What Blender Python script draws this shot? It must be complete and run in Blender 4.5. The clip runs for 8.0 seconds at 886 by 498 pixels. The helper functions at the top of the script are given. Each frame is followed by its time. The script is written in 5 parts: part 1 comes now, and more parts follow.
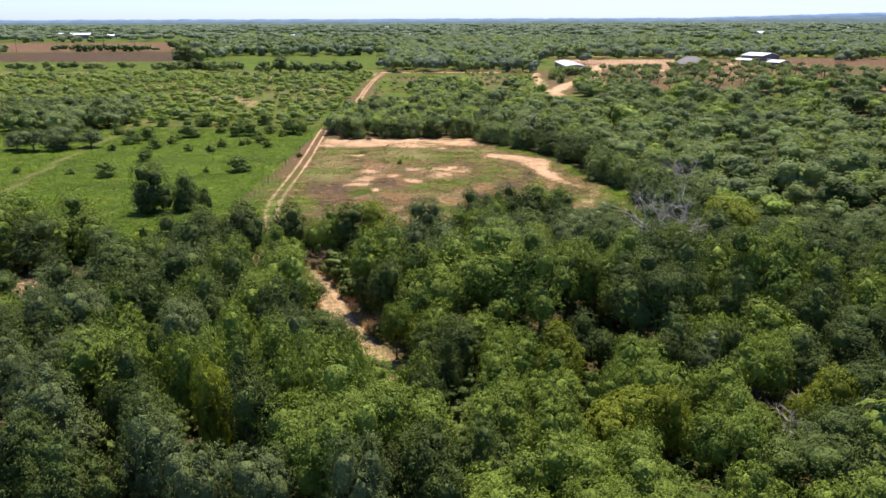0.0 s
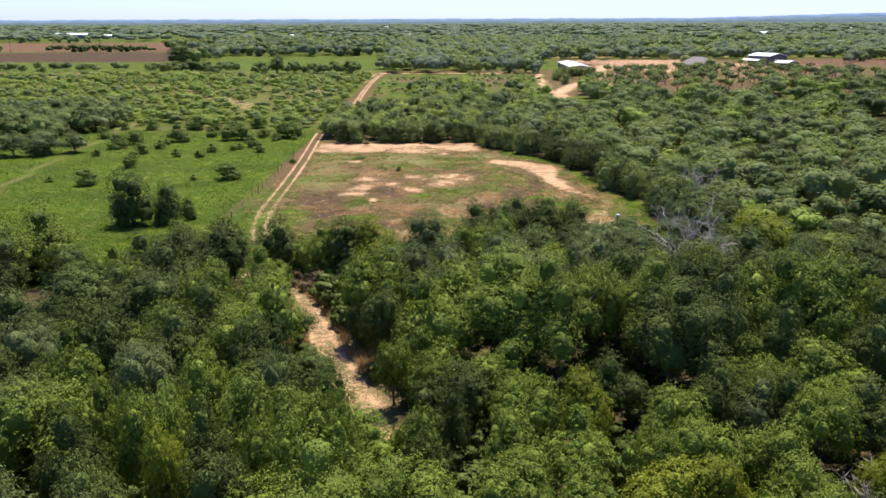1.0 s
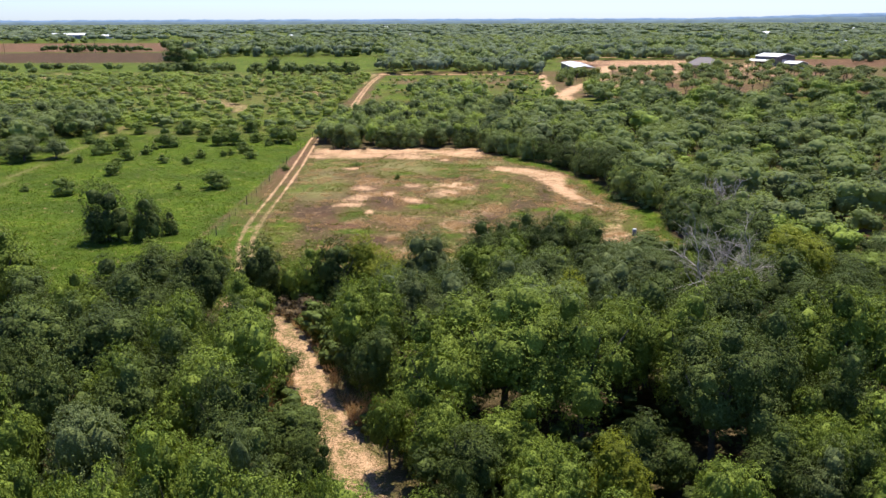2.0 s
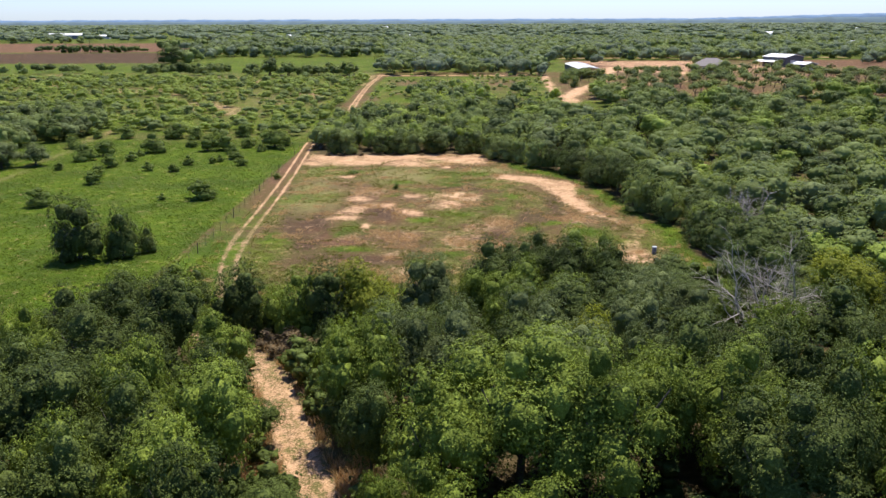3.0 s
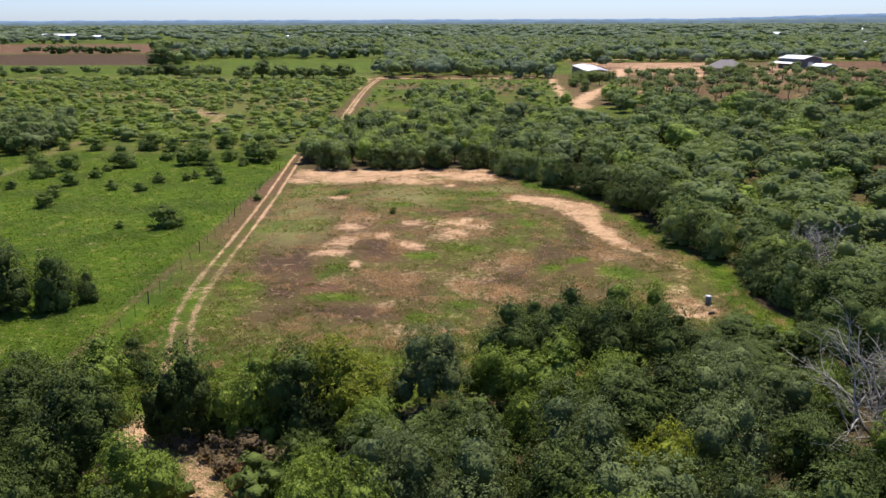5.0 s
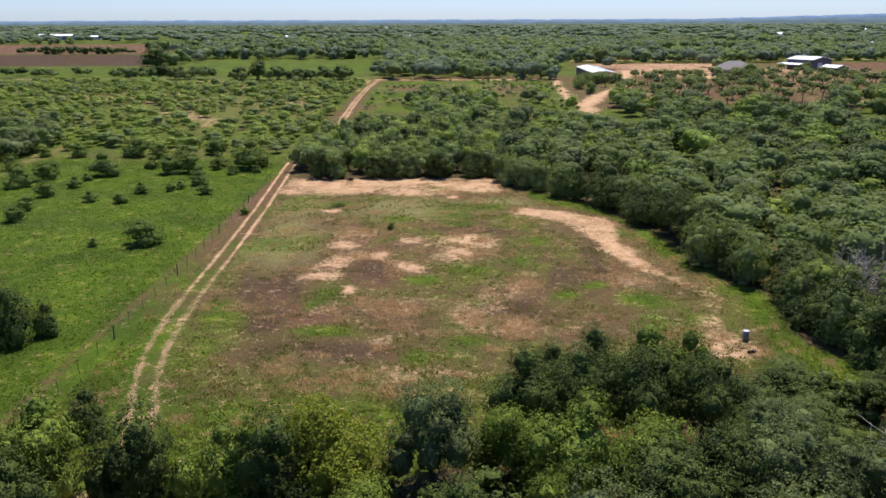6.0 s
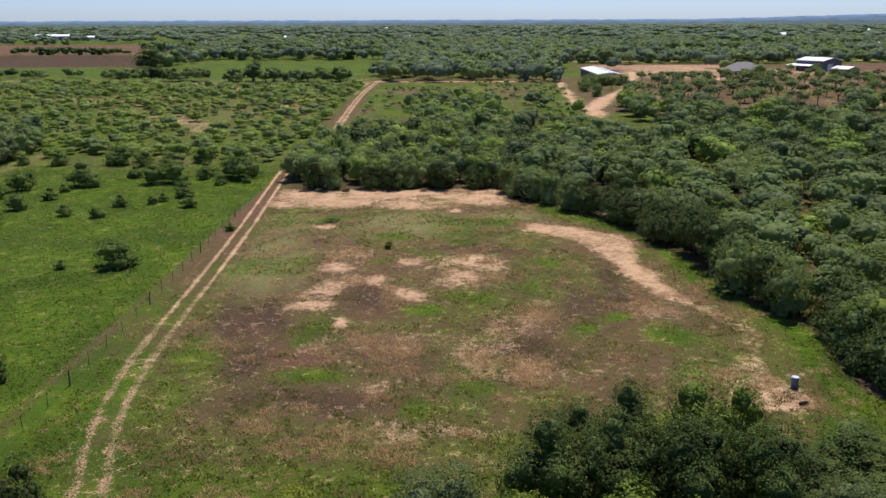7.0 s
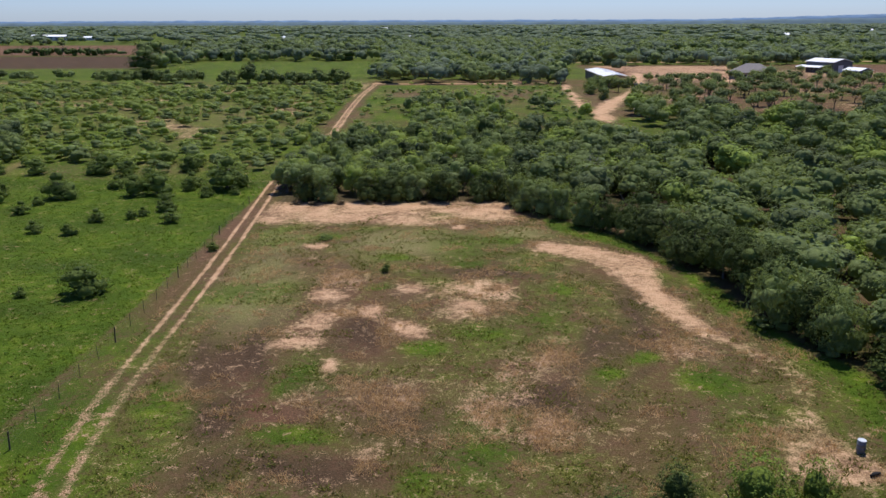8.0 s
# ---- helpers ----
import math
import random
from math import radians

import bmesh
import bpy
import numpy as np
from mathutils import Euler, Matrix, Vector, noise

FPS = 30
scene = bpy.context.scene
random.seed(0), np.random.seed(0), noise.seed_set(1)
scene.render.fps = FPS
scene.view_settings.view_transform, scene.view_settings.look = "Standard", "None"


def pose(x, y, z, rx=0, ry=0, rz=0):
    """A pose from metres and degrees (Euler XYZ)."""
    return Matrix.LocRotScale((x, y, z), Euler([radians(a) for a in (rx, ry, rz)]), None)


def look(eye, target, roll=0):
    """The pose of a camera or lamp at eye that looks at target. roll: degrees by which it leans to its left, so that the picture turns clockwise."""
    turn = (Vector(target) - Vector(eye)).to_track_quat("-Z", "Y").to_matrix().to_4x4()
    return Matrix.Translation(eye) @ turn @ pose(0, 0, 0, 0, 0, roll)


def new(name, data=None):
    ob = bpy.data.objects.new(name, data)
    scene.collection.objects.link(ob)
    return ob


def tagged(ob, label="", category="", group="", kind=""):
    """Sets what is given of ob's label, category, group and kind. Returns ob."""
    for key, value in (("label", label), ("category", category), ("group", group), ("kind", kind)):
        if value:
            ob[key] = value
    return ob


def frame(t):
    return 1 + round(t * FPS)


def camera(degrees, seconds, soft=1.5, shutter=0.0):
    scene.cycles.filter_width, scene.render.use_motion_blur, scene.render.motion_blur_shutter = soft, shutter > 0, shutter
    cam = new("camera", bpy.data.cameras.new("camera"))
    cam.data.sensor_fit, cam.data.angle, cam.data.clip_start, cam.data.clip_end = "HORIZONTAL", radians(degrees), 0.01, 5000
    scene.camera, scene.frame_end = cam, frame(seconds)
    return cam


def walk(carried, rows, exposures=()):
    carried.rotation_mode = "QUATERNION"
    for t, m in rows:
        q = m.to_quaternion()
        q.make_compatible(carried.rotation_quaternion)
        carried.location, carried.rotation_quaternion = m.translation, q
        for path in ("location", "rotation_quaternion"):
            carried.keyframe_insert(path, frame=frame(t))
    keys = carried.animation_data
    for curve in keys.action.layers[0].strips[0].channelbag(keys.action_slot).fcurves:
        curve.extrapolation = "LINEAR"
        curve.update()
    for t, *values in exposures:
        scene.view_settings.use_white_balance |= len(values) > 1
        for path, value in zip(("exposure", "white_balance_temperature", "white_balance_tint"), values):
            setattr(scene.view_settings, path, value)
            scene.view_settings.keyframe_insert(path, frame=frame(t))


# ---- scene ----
cam = camera(57.0, 8.0)
# seconds, eye, pitch, yaw: one steady flight forwards
PATH = [
    (0.0, 1.333, -12.919, 29.316, -15.895, 0.700),
    (0.5, 1.142, -8.154, 29.144, -15.888, 0.702),
    (1.0, 0.950, -3.375, 28.985, -15.881, 0.704),
    (1.5, 0.756, 1.417, 28.836, -15.874, 0.706),
    (2.0, 0.560, 6.223, 28.699, -15.867, 0.707),
    (2.5, 0.363, 11.042, 28.574, -15.860, 0.709),
    (3.0, 0.165, 15.875, 28.460, -15.853, 0.711),
    (3.5, -0.035, 20.721, 28.358, -15.846, 0.713),
    (4.0, -0.237, 25.581, 28.267, -15.839, 0.714),
    (4.5, -0.440, 30.454, 28.187, -15.832, 0.716),
    (5.0, -0.644, 35.341, 28.120, -15.825, 0.718),
    (5.5, -0.851, 40.241, 28.063, -15.819, 0.720),
    (6.0, -1.058, 45.155, 28.019, -15.812, 0.721),
    (6.5, -1.267, 50.082, 27.985, -15.805, 0.723),
    (7.0, -1.478, 55.022, 27.964, -15.798, 0.725),
    (7.5, -1.691, 59.976, 27.954, -15.791, 0.727),
    (8.0, -1.904, 64.944, 27.955, -15.784, 0.728),
]
walk(cam, [(t, pose(x, y, z, 90 + pitch, 0.0, yaw) @ pose(0, 0, 0, 0, 0, -0.2)) for t, x, y, z, pitch, yaw in PATH],
     [(0.0, 0.80, 6550, 10), (3.0, 0.69, 6550, 10), (4.5, 0.52, 6500, 10), (6.0, 0.40, 6400, 10), (8.0, 0.04, 6120, 11)])

# ---- sky, sun, exposure ----
SUN_EL, SUN_AZ = 65.0, 16.0        # degrees; azimuth clockwise from straight ahead
world = bpy.data.worlds.new("sky")
scene.world = world
world.use_nodes = True
wn = world.node_tree.nodes
sky = wn.new("ShaderNodeTexSky")
sky.sky_type, sky.sun_disc = "NISHITA", False
sky.sun_elevation, sky.sun_rotation = radians(SUN_EL), radians(SUN_AZ)
sky.air_density, sky.dust_density, sky.ozone_density = 1.0, 0.25, 1.0
clear = wn.new("ShaderNodeMix")
clear.data_type, clear.blend_type = "RGBA", "MULTIPLY"
clear.inputs[0].default_value, clear.inputs[7].default_value = 1.0, (0.66, 0.84, 1.36, 1.0)
world.node_tree.links.new(sky.outputs[0], clear.inputs[6])
world.node_tree.links.new(clear.outputs[2], wn["Background"].inputs[0])
wn["Background"].inputs[1].default_value = 0.092
sun_dir = Vector((math.sin(radians(SUN_AZ)) * math.cos(radians(SUN_EL)), math.cos(radians(SUN_AZ)) * math.cos(radians(SUN_EL)), math.sin(radians(SUN_EL))))
lamp = bpy.data.lights.new("sun", "SUN")
lamp.energy, lamp.angle, lamp.color = 5.0, radians(0.53), (1.0, 0.95, 0.87)
sun = new("sun", lamp)
sun.matrix_world = look(sun_dir * 300, (0, 0, 0))


# ---- small helpers ----
def smooth(a, b, v):
    u = np.clip((np.asarray(v, float) - a) / (b - a), 0, 1)
    return u * u * (3 - 2 * u)


def lattice(ix, iy, seed):
    h = (ix.astype(np.int64) * 374761393 + iy.astype(np.int64) * 668265263 + seed * 974634777) & 0x7FFFFFFF
    h = ((h ^ (h >> 13)) * 1274126177) & 0x7FFFFFFF
    return ((h ^ (h >> 16)) & 0xFFFF) / 65535.0


def value_noise(x, y, size, seed=0, octaves=3):
    """Smooth noise from 0 to 1 over the plan."""
    x, y = np.asarray(x, float) / size, np.asarray(y, float) / size
    total, amp, norm = 0.0, 1.0, 0.0
    for o in range(octaves):
        ix, iy = np.floor(x), np.floor(y)
        fx, fy = x - ix, y - iy
        fx, fy = fx * fx * (3 - 2 * fx), fy * fy * (3 - 2 * fy)
        a = lattice(ix, iy, seed + o) * (1 - fx) + lattice(ix + 1, iy, seed + o) * fx
        b = lattice(ix, iy + 1, seed + o) * (1 - fx) + lattice(ix + 1, iy + 1, seed + o) * fx
        total, norm = total + amp * (a * (1 - fy) + b * fy), norm + amp
        amp, x, y = amp * 0.5, x * 2.03 + 17.1, y * 2.03 + 5.7
    return total / norm


def line_distance(x, y, pts):
    """Distance from places of the plan to a polyline."""
    x, y = np.asarray(x, float), np.asarray(y, float)
    best = np.full(np.broadcast(x, y).shape, 1e9)
    for (ax, ay), (bx, by) in zip(pts[:-1], pts[1:]):
        dx, dy = bx - ax, by - ay
        u = np.clip(((x - ax) * dx + (y - ay) * dy) / (dx * dx + dy * dy), 0, 1)
        best = np.minimum(best, np.hypot(x - ax - u * dx, y - ay - u * dy))
    return best


def blob(x, y, cx, cy, rx, ry, turn=0.0):
    """1 in the middle of an ellipse of the plan, 0 at and past its rim."""
    c, s_ = math.cos(radians(turn)), math.sin(radians(turn))
    u, v = (np.asarray(x) - cx) * c + (np.asarray(y) - cy) * s_, -(np.asarray(x) - cx) * s_ + (np.asarray(y) - cy) * c
    return np.clip(1.35 - np.hypot(u / rx, v / ry), 0, 1)


def land(x, y):
    """Height of the ground."""
    x, y = np.asarray(x, float), np.asarray(y, float)
    return 3.4 * smooth(190, 340, y) + 0.05 * (value_noise(x, y, 6, 50, 2) - 0.5) * smooth(430, 410, y)


def ground_z(x, y):
    return float(land(x, y))


def mesh_from(name, verts, faces, mats=(), tint=None, smooth_shade=False):
    """One mesh from arrays: verts (n, 3), faces (m, 3 or 4); tint: a value for each vertex."""
    verts, faces = np.asarray(verts, np.float32), np.asarray(faces, np.int32)
    me = bpy.data.meshes.new(name)
    k = faces.shape[1]
    me.vertices.add(len(verts))
    me.vertices.foreach_set("co", verts.ravel())
    me.loops.add(faces.size)
    me.loops.foreach_set("vertex_index", faces.ravel())
    me.polygons.add(len(faces))
    me.polygons.foreach_set("loop_start", np.arange(0, faces.size, k, dtype=np.int32))
    if smooth_shade:
        me.polygons.foreach_set("use_smooth", np.ones(len(faces), bool))
    if tint is not None:
        me.attributes.new("tint", "FLOAT", "POINT").data.foreach_set("value", np.asarray(tint, np.float32))
    for m in mats:
        me.materials.append(m)
    me.update(calc_edges=True)
    return me


def part(name, data, material=None, parent=None, label="", at=None):
    """Links a bmesh, or a mesh, as one object, under a thing or a part."""
    if isinstance(data, bmesh.types.BMesh):
        me = bpy.data.meshes.new(name)
        data.to_mesh(me)
        data.free()
    else:
        me = data
    if material and not me.materials:
        me.materials.append(material)
    ob = new(name, me)
    if at is not None:
        ob.matrix_basis = at
    ob.parent = parent
    return tagged(ob, label)


def thing(name, at, label, category, group="", kind=""):
    ob = new(name)
    ob.matrix_basis = at
    ob.empty_display_size = 0.5
    return tagged(ob, label, category, group, kind)


def box(bm, x0, x1, y0, y1, z0, z1, bevel=0.0):
    made = bmesh.ops.create_cube(bm, size=1.0)["verts"]
    bmesh.ops.scale(bm, vec=(x1 - x0, y1 - y0, z1 - z0), verts=made)
    bmesh.ops.translate(bm, vec=((x0 + x1) / 2, (y0 + y1) / 2, (z0 + z1) / 2), verts=made)
    if bevel:
        edges = list({e for v in made for e in v.link_edges})
        bmesh.ops.bevel(bm, geom=edges, offset=bevel, segments=1, affect="EDGES")
    return bm


def tube(points, radii, sides=6):
    """Vertices and triangles of a tapering tube through the points."""
    pts = [Vector(p) for p in points]
    verts, faces = [], []
    for i, p in enumerate(pts):
        d = (pts[min(i + 1, len(pts) - 1)] - pts[max(i - 1, 0)]).normalized()
        a = d.orthogonal().normalized()
        b = d.cross(a)
        for k in range(sides):
            w = 2 * math.pi * k / sides
            verts.append(p + (a * math.cos(w) + b * math.sin(w)) * radii[i])
    for i in range(len(pts) - 1):
        for k in range(sides):
            a, b = i * sides + k, i * sides + (k + 1) % sides
            faces += [(a, b, b + sides), (a, b + sides, a + sides)]
    return verts, faces


# ---- materials ----
def material(name, rough=0.9, metal=0.0):
    m = bpy.data.materials.new(name)
    m.use_nodes = True
    nodes, links = m.node_tree.nodes, m.node_tree.links
    bsdf = nodes["Principled BSDF"]
    bsdf.inputs["Roughness"].default_value, bsdf.inputs["Metallic"].default_value = rough, metal
    bsdf.inputs["Specular IOR Level"].default_value = 0.3
    return m, nodes, links, bsdf


def mixed(nodes, links, fac, a, b, blend="MIX"):
    n = nodes.new("ShaderNodeMix")
    n.data_type, n.blend_type = "RGBA", blend
    for sock, v in ((n.inputs[0], fac), (n.inputs[6], a), (n.inputs[7], b)):
        if isinstance(v, bpy.types.NodeSocket):
            links.new(v, sock)
        elif isinstance(v, tuple):
            sock.default_value = (*v, 1.0)
        else:
            sock.default_value = v
    return n.outputs[2]


def calc(nodes, links, op, a, b, clamp=False):
    n = nodes.new("ShaderNodeMath")
    n.operation, n.use_clamp = op, clamp
    for sock, v in zip(n.inputs, (a, b)):
        if isinstance(v, bpy.types.NodeSocket):
            links.new(v, sock)
        else:
            sock.default_value = v
    return n.outputs[0]


def grain(nodes, links, scale, detail=4.0, rough=0.6, stretch=None):
    geo = nodes.new("ShaderNodeNewGeometry")
    n = nodes.new("ShaderNodeTexNoise")
    n.inputs["Scale"].default_value, n.inputs["Detail"].default_value, n.inputs["Roughness"].default_value = scale, detail, rough
    src = geo.outputs["Position"]
    if stretch:
        v = nodes.new("ShaderNodeVectorMath")
        v.operation = "MULTIPLY"
        v.inputs[1].default_value = stretch
        links.new(src, v.inputs[0])
        src = v.outputs[0]
    links.new(src, n.inputs["Vector"])
    return n.outputs["Fac"]


def ramp(nodes, links, fac, lo, hi):
    n = nodes.new("ShaderNodeMapRange")
    n.inputs["From Min"].default_value, n.inputs["From Max"].default_value = lo, hi
    links.new(fac, n.inputs["Value"])
    return n.outputs["Result"]


def relief(nodes, links, bsdf, height, strength, distance):
    b = nodes.new("ShaderNodeBump")
    b.inputs["Strength"].default_value, b.inputs["Distance"].default_value = strength, distance
    links.new(height, b.inputs["Height"])
    links.new(b.outputs[0], bsdf.inputs["Normal"])


def leaf_material(name, dark, light, through_light=0.28):
    """Foliage: leaves differ one by one, clump by clump and tree by tree."""
    m, nodes, links, bsdf = material(name, 0.5)
    geo, info, att = nodes.new("ShaderNodeNewGeometry"), nodes.new("ShaderNodeObjectInfo"), nodes.new("ShaderNodeAttribute")
    att.attribute_name = "tint"
    f = calc(nodes, links, "MULTIPLY", geo.outputs["Random Per Island"], 0.46)
    f = calc(nodes, links, "ADD", f, calc(nodes, links, "MULTIPLY", att.outputs["Fac"], 0.42))
    f = calc(nodes, links, "ADD", f, calc(nodes, links, "MULTIPLY", info.outputs["Random"], 0.20), True)
    speck = grain(nodes, links, 1.5, 4.0, 0.7)
    f = calc(nodes, links, "ADD", f, calc(nodes, links, "MULTIPLY", calc(nodes, links, "SUBTRACT", speck, 0.5), 0.9), True)
    col = mixed(nodes, links, f, dark, light)
    links.new(col, bsdf.inputs["Base Color"])
    bsdf.inputs["Specular IOR Level"].default_value = 0.06
    relief(nodes, links, bsdf, calc(nodes, links, "ADD", calc(nodes, links, "MULTIPLY", grain(nodes, links, 6.0, 3.0, 0.7), 0.22), grain(nodes, links, 1.3, 4.0, 0.65)), 0.8, 0.45)
    tr = nodes.new("ShaderNodeBsdfTranslucent")
    links.new(mixed(nodes, links, 1.0, col, (1.0, 1.0, 0.5), "MULTIPLY"), tr.inputs["Color"])
    mix = nodes.new("ShaderNodeMixShader")
    mix.inputs[0].default_value = through_light
    links.new(bsdf.outputs[0], mix.inputs[1])
    links.new(tr.outputs[0], mix.inputs[2])
    links.new(mix.outputs[0], nodes["Material Output"].inputs["Surface"])
    return m


LEAF = {
    "bush": leaf_material("leaves_bush", (0.062, 0.090, 0.018), (0.225, 0.288, 0.066), 0.44),
    "bright": leaf_material("leaves_bright", (0.036, 0.054, 0.006), (0.268, 0.340, 0.054), 0.20),
    "dark": leaf_material("leaves_dark", (0.012, 0.019, 0.004), (0.138, 0.178, 0.040), 0.12),
    "gray": leaf_material("leaves_grey_green", (0.044, 0.058, 0.018), (0.205, 0.245, 0.086), 0.24),
    "yellow": leaf_material("leaves_yellow_green", (0.066, 0.080, 0.007), (0.330, 0.358, 0.042), 0.32),
    "thorn": leaf_material("leaves_thornbush", (0.116, 0.150, 0.048), (0.305, 0.364, 0.124), 0.46),
    "scrub": leaf_material("leaves_scrub", (0.215, 0.268, 0.062), (0.430, 0.505, 0.140), 0.58),
    "brush": leaf_material("leaves_dry_brush", (0.080, 0.056, 0.028), (0.300, 0.215, 0.115)),
    # paler, greyer leaves: the haze of distance is put into this colour
    "far": leaf_material("leaves_far_wood_haze", (0.160, 0.198, 0.118), (0.285, 0.338, 0.200), 0.52),
}


def plain(name, colour, rough=0.9, metal=0.0, vary=0.35, scale=3.0, bump=0.0):
    m, nodes, links, bsdf = material(name, rough, metal)
    n = grain(nodes, links, scale, 5.0)
    low = tuple(c * (1 - vary) for c in colour)
    high = tuple(min(1, c * (1 + vary)) for c in colour)
    links.new(mixed(nodes, links, ramp(nodes, links, n, 0.3, 0.7), low, high), bsdf.inputs["Base Color"])
    if bump:
        relief(nodes, links, bsdf, n, 0.6, bump)
    return m


BARK = plain("bark", (0.10, 0.085, 0.065), 0.95, vary=0.4, scale=8.0, bump=0.03)
DEAD = plain("bleached_dead_wood", (0.33, 0.295, 0.24), 0.9, vary=0.3, scale=6.0, bump=0.02)
WOOD = plain("weathered_post_wood", (0.085, 0.065, 0.05), 0.95, vary=0.4, scale=9.0, bump=0.01)
STEEL = plain("rusty_steel", (0.14, 0.10, 0.075), 0.7, 0.4, vary=0.3, scale=12.0)
POST = plain("dark_post_steel", (0.040, 0.042, 0.034), 0.7, 0.0, vary=0.2, scale=9.0)
WIRE = plain("fence_wire", (0.13, 0.12, 0.11), 0.7, 0.3, vary=0.1)
ROOF = plain("pale_roof_sheet", (0.80, 0.79, 0.76), 0.6, 0.0, vary=0.08, scale=0.4)
ROOF_GREY = plain("grey_roof_shingle", (0.20, 0.175, 0.16), 0.9, vary=0.2, scale=2.0)
WALL_DARK = plain("dark_grey_wall_sheet", (0.075, 0.08, 0.09), 0.55, vary=0.15, scale=0.5)
WALL_PALE = plain("pale_wall_board", (0.55, 0.53, 0.49), 0.8, vary=0.1, scale=0.7)
WALL_TAN = plain("tan_wall", (0.28, 0.24, 0.20), 0.85, vary=0.15, scale=0.7)
DOOR_PALE = plain("pale_door_sheet", (0.48, 0.49, 0.50), 0.5, vary=0.1)
WHITE = plain("white_paint", (0.80, 0.80, 0.78), 0.5, vary=0.06)
GLASS = plain("dark_window_glass", (0.02, 0.025, 0.03), 0.08, vary=0.2)
DRUM = plain("blue_grey_drum", (0.17, 0.18, 0.185), 0.5, vary=0.2, scale=4.0)
EARTH = plain("heaped_earth", (0.17, 0.135, 0.11), 0.95, vary=0.35, scale=1.5, bump=0.1)
CHAR = plain("charred_wood", (0.02, 0.018, 0.016), 0.95, vary=0.4, scale=9.0, bump=0.02)


def ground_material():
    m, nodes, links, bsdf = material("ground_cover", 0.95)
    bsdf.inputs["Specular IOR Level"].default_value = 0.06
    masks = []
    for name in ("cover", "growth"):        # bare sand, lush green, dry brown; pale straw, dark weeds, grey-green grass
        att, sep = nodes.new("ShaderNodeAttribute"), nodes.new("ShaderNodeSeparateColor")
        att.attribute_name = name
        links.new(att.outputs["Color"], sep.inputs[0])
        masks += [sep.outputs[0], sep.outputs[1], sep.outputs[2]]
    extra = nodes.new("ShaderNodeAttribute")
    extra.attribute_name = "litter"         # leaf litter under the trees
    wide, big = grain(nodes, links, 0.11, 4.0), grain(nodes, links, 0.45, 5.0, 0.65)
    mid, fine = grain(nodes, links, 1.5, 6.0, 0.68), grain(nodes, links, 6.5, 5.0, 0.75)

    def edge(mask, soft, rough=1.0):
        v = calc(nodes, links, "ADD", mask, calc(nodes, links, "MULTIPLY", calc(nodes, links, "SUBTRACT", mid, 0.5), 1.5 * rough))
        v = calc(nodes, links, "ADD", v, calc(nodes, links, "MULTIPLY", calc(nodes, links, "SUBTRACT", fine, 0.5), 1.1 * rough))
        v = calc(nodes, links, "ADD", v, calc(nodes, links, "MULTIPLY", calc(nodes, links, "SUBTRACT", big, 0.5), 0.9 * rough))
        return ramp(nodes, links, v, 0.5 - soft, 0.5 + soft)

    def specks(lo, hi, a, b):
        return mixed(nodes, links, ramp(nodes, links, fine, lo, hi), a, b)
    olive = specks(0.34, 0.66, (0.050, 0.038, 0.008), (0.147, 0.104, 0.047))
    olive = mixed(nodes, links, ramp(nodes, links, mid, 0.44, 0.60), olive, specks(0.3, 0.7, (0.054, 0.062, 0.008), (0.107, 0.104, 0.023)))
    olive = mixed(nodes, links, ramp(nodes, links, wide, 0.44, 0.60), olive, specks(0.35, 0.65, (0.061, 0.036, 0.015), (0.177, 0.104, 0.059)))
    lush = specks(0.32, 0.68, (0.032, 0.064, 0.003), (0.090, 0.140, 0.012))
    lush = mixed(nodes, links, ramp(nodes, links, big, 0.42, 0.66), lush, specks(0.3, 0.7, (0.074, 0.104, 0.004), (0.146, 0.184, 0.018)))
    lush = mixed(nodes, links, ramp(nodes, links, wide, 0.40, 0.62), lush, specks(0.3, 0.7, (0.026, 0.050, 0.003), (0.070, 0.104, 0.012)))
    dry = specks(0.36, 0.64, (0.056, 0.027, 0.014), (0.183, 0.094, 0.055))
    dry = mixed(nodes, links, ramp(nodes, links, mid, 0.56, 0.68), dry, specks(0.4, 0.6, (0.126, 0.075, 0.042), (0.330, 0.212, 0.132)))
    straw = specks(0.40, 0.60, (0.122, 0.069, 0.029), (0.484, 0.311, 0.180))
    dark = specks(0.36, 0.66, (0.031, 0.019, 0.010), (0.104, 0.064, 0.036))
    sage = specks(0.34, 0.66, (0.096, 0.090, 0.024), (0.244, 0.213, 0.086))
    bare = specks(0.30, 0.70, (0.335, 0.183, 0.090), (0.582, 0.372, 0.216))
    bare = mixed(nodes, links, ramp(nodes, links, big, 0.45, 0.65), bare, specks(0.3, 0.7, (0.423, 0.251, 0.131), (0.609, 0.407, 0.243)))
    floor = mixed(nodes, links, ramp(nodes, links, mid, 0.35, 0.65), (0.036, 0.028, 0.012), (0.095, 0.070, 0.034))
    col = mixed(nodes, links, edge(masks[5], 0.35), olive, sage)
    col = mixed(nodes, links, edge(masks[2], 0.35), col, dry)
    col = mixed(nodes, links, edge(masks[1], 0.25, 1.2), col, lush)
    col = mixed(nodes, links, edge(masks[4], 0.35, 1.1), col, dark)
    col = mixed(nodes, links, edge(masks[3], 0.22, 1.5), col, straw)
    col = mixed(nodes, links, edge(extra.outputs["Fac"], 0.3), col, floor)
    col = mixed(nodes, links, edge(masks[0], 0.28, 1.15), col, bare)
    links.new(col, bsdf.inputs["Base Color"])
    relief(nodes, links, bsdf, calc(nodes, links, "ADD", calc(nodes, links, "MULTIPLY", fine, 0.5), mid), 0.9, 0.22)
    return m


GROUND = ground_material()

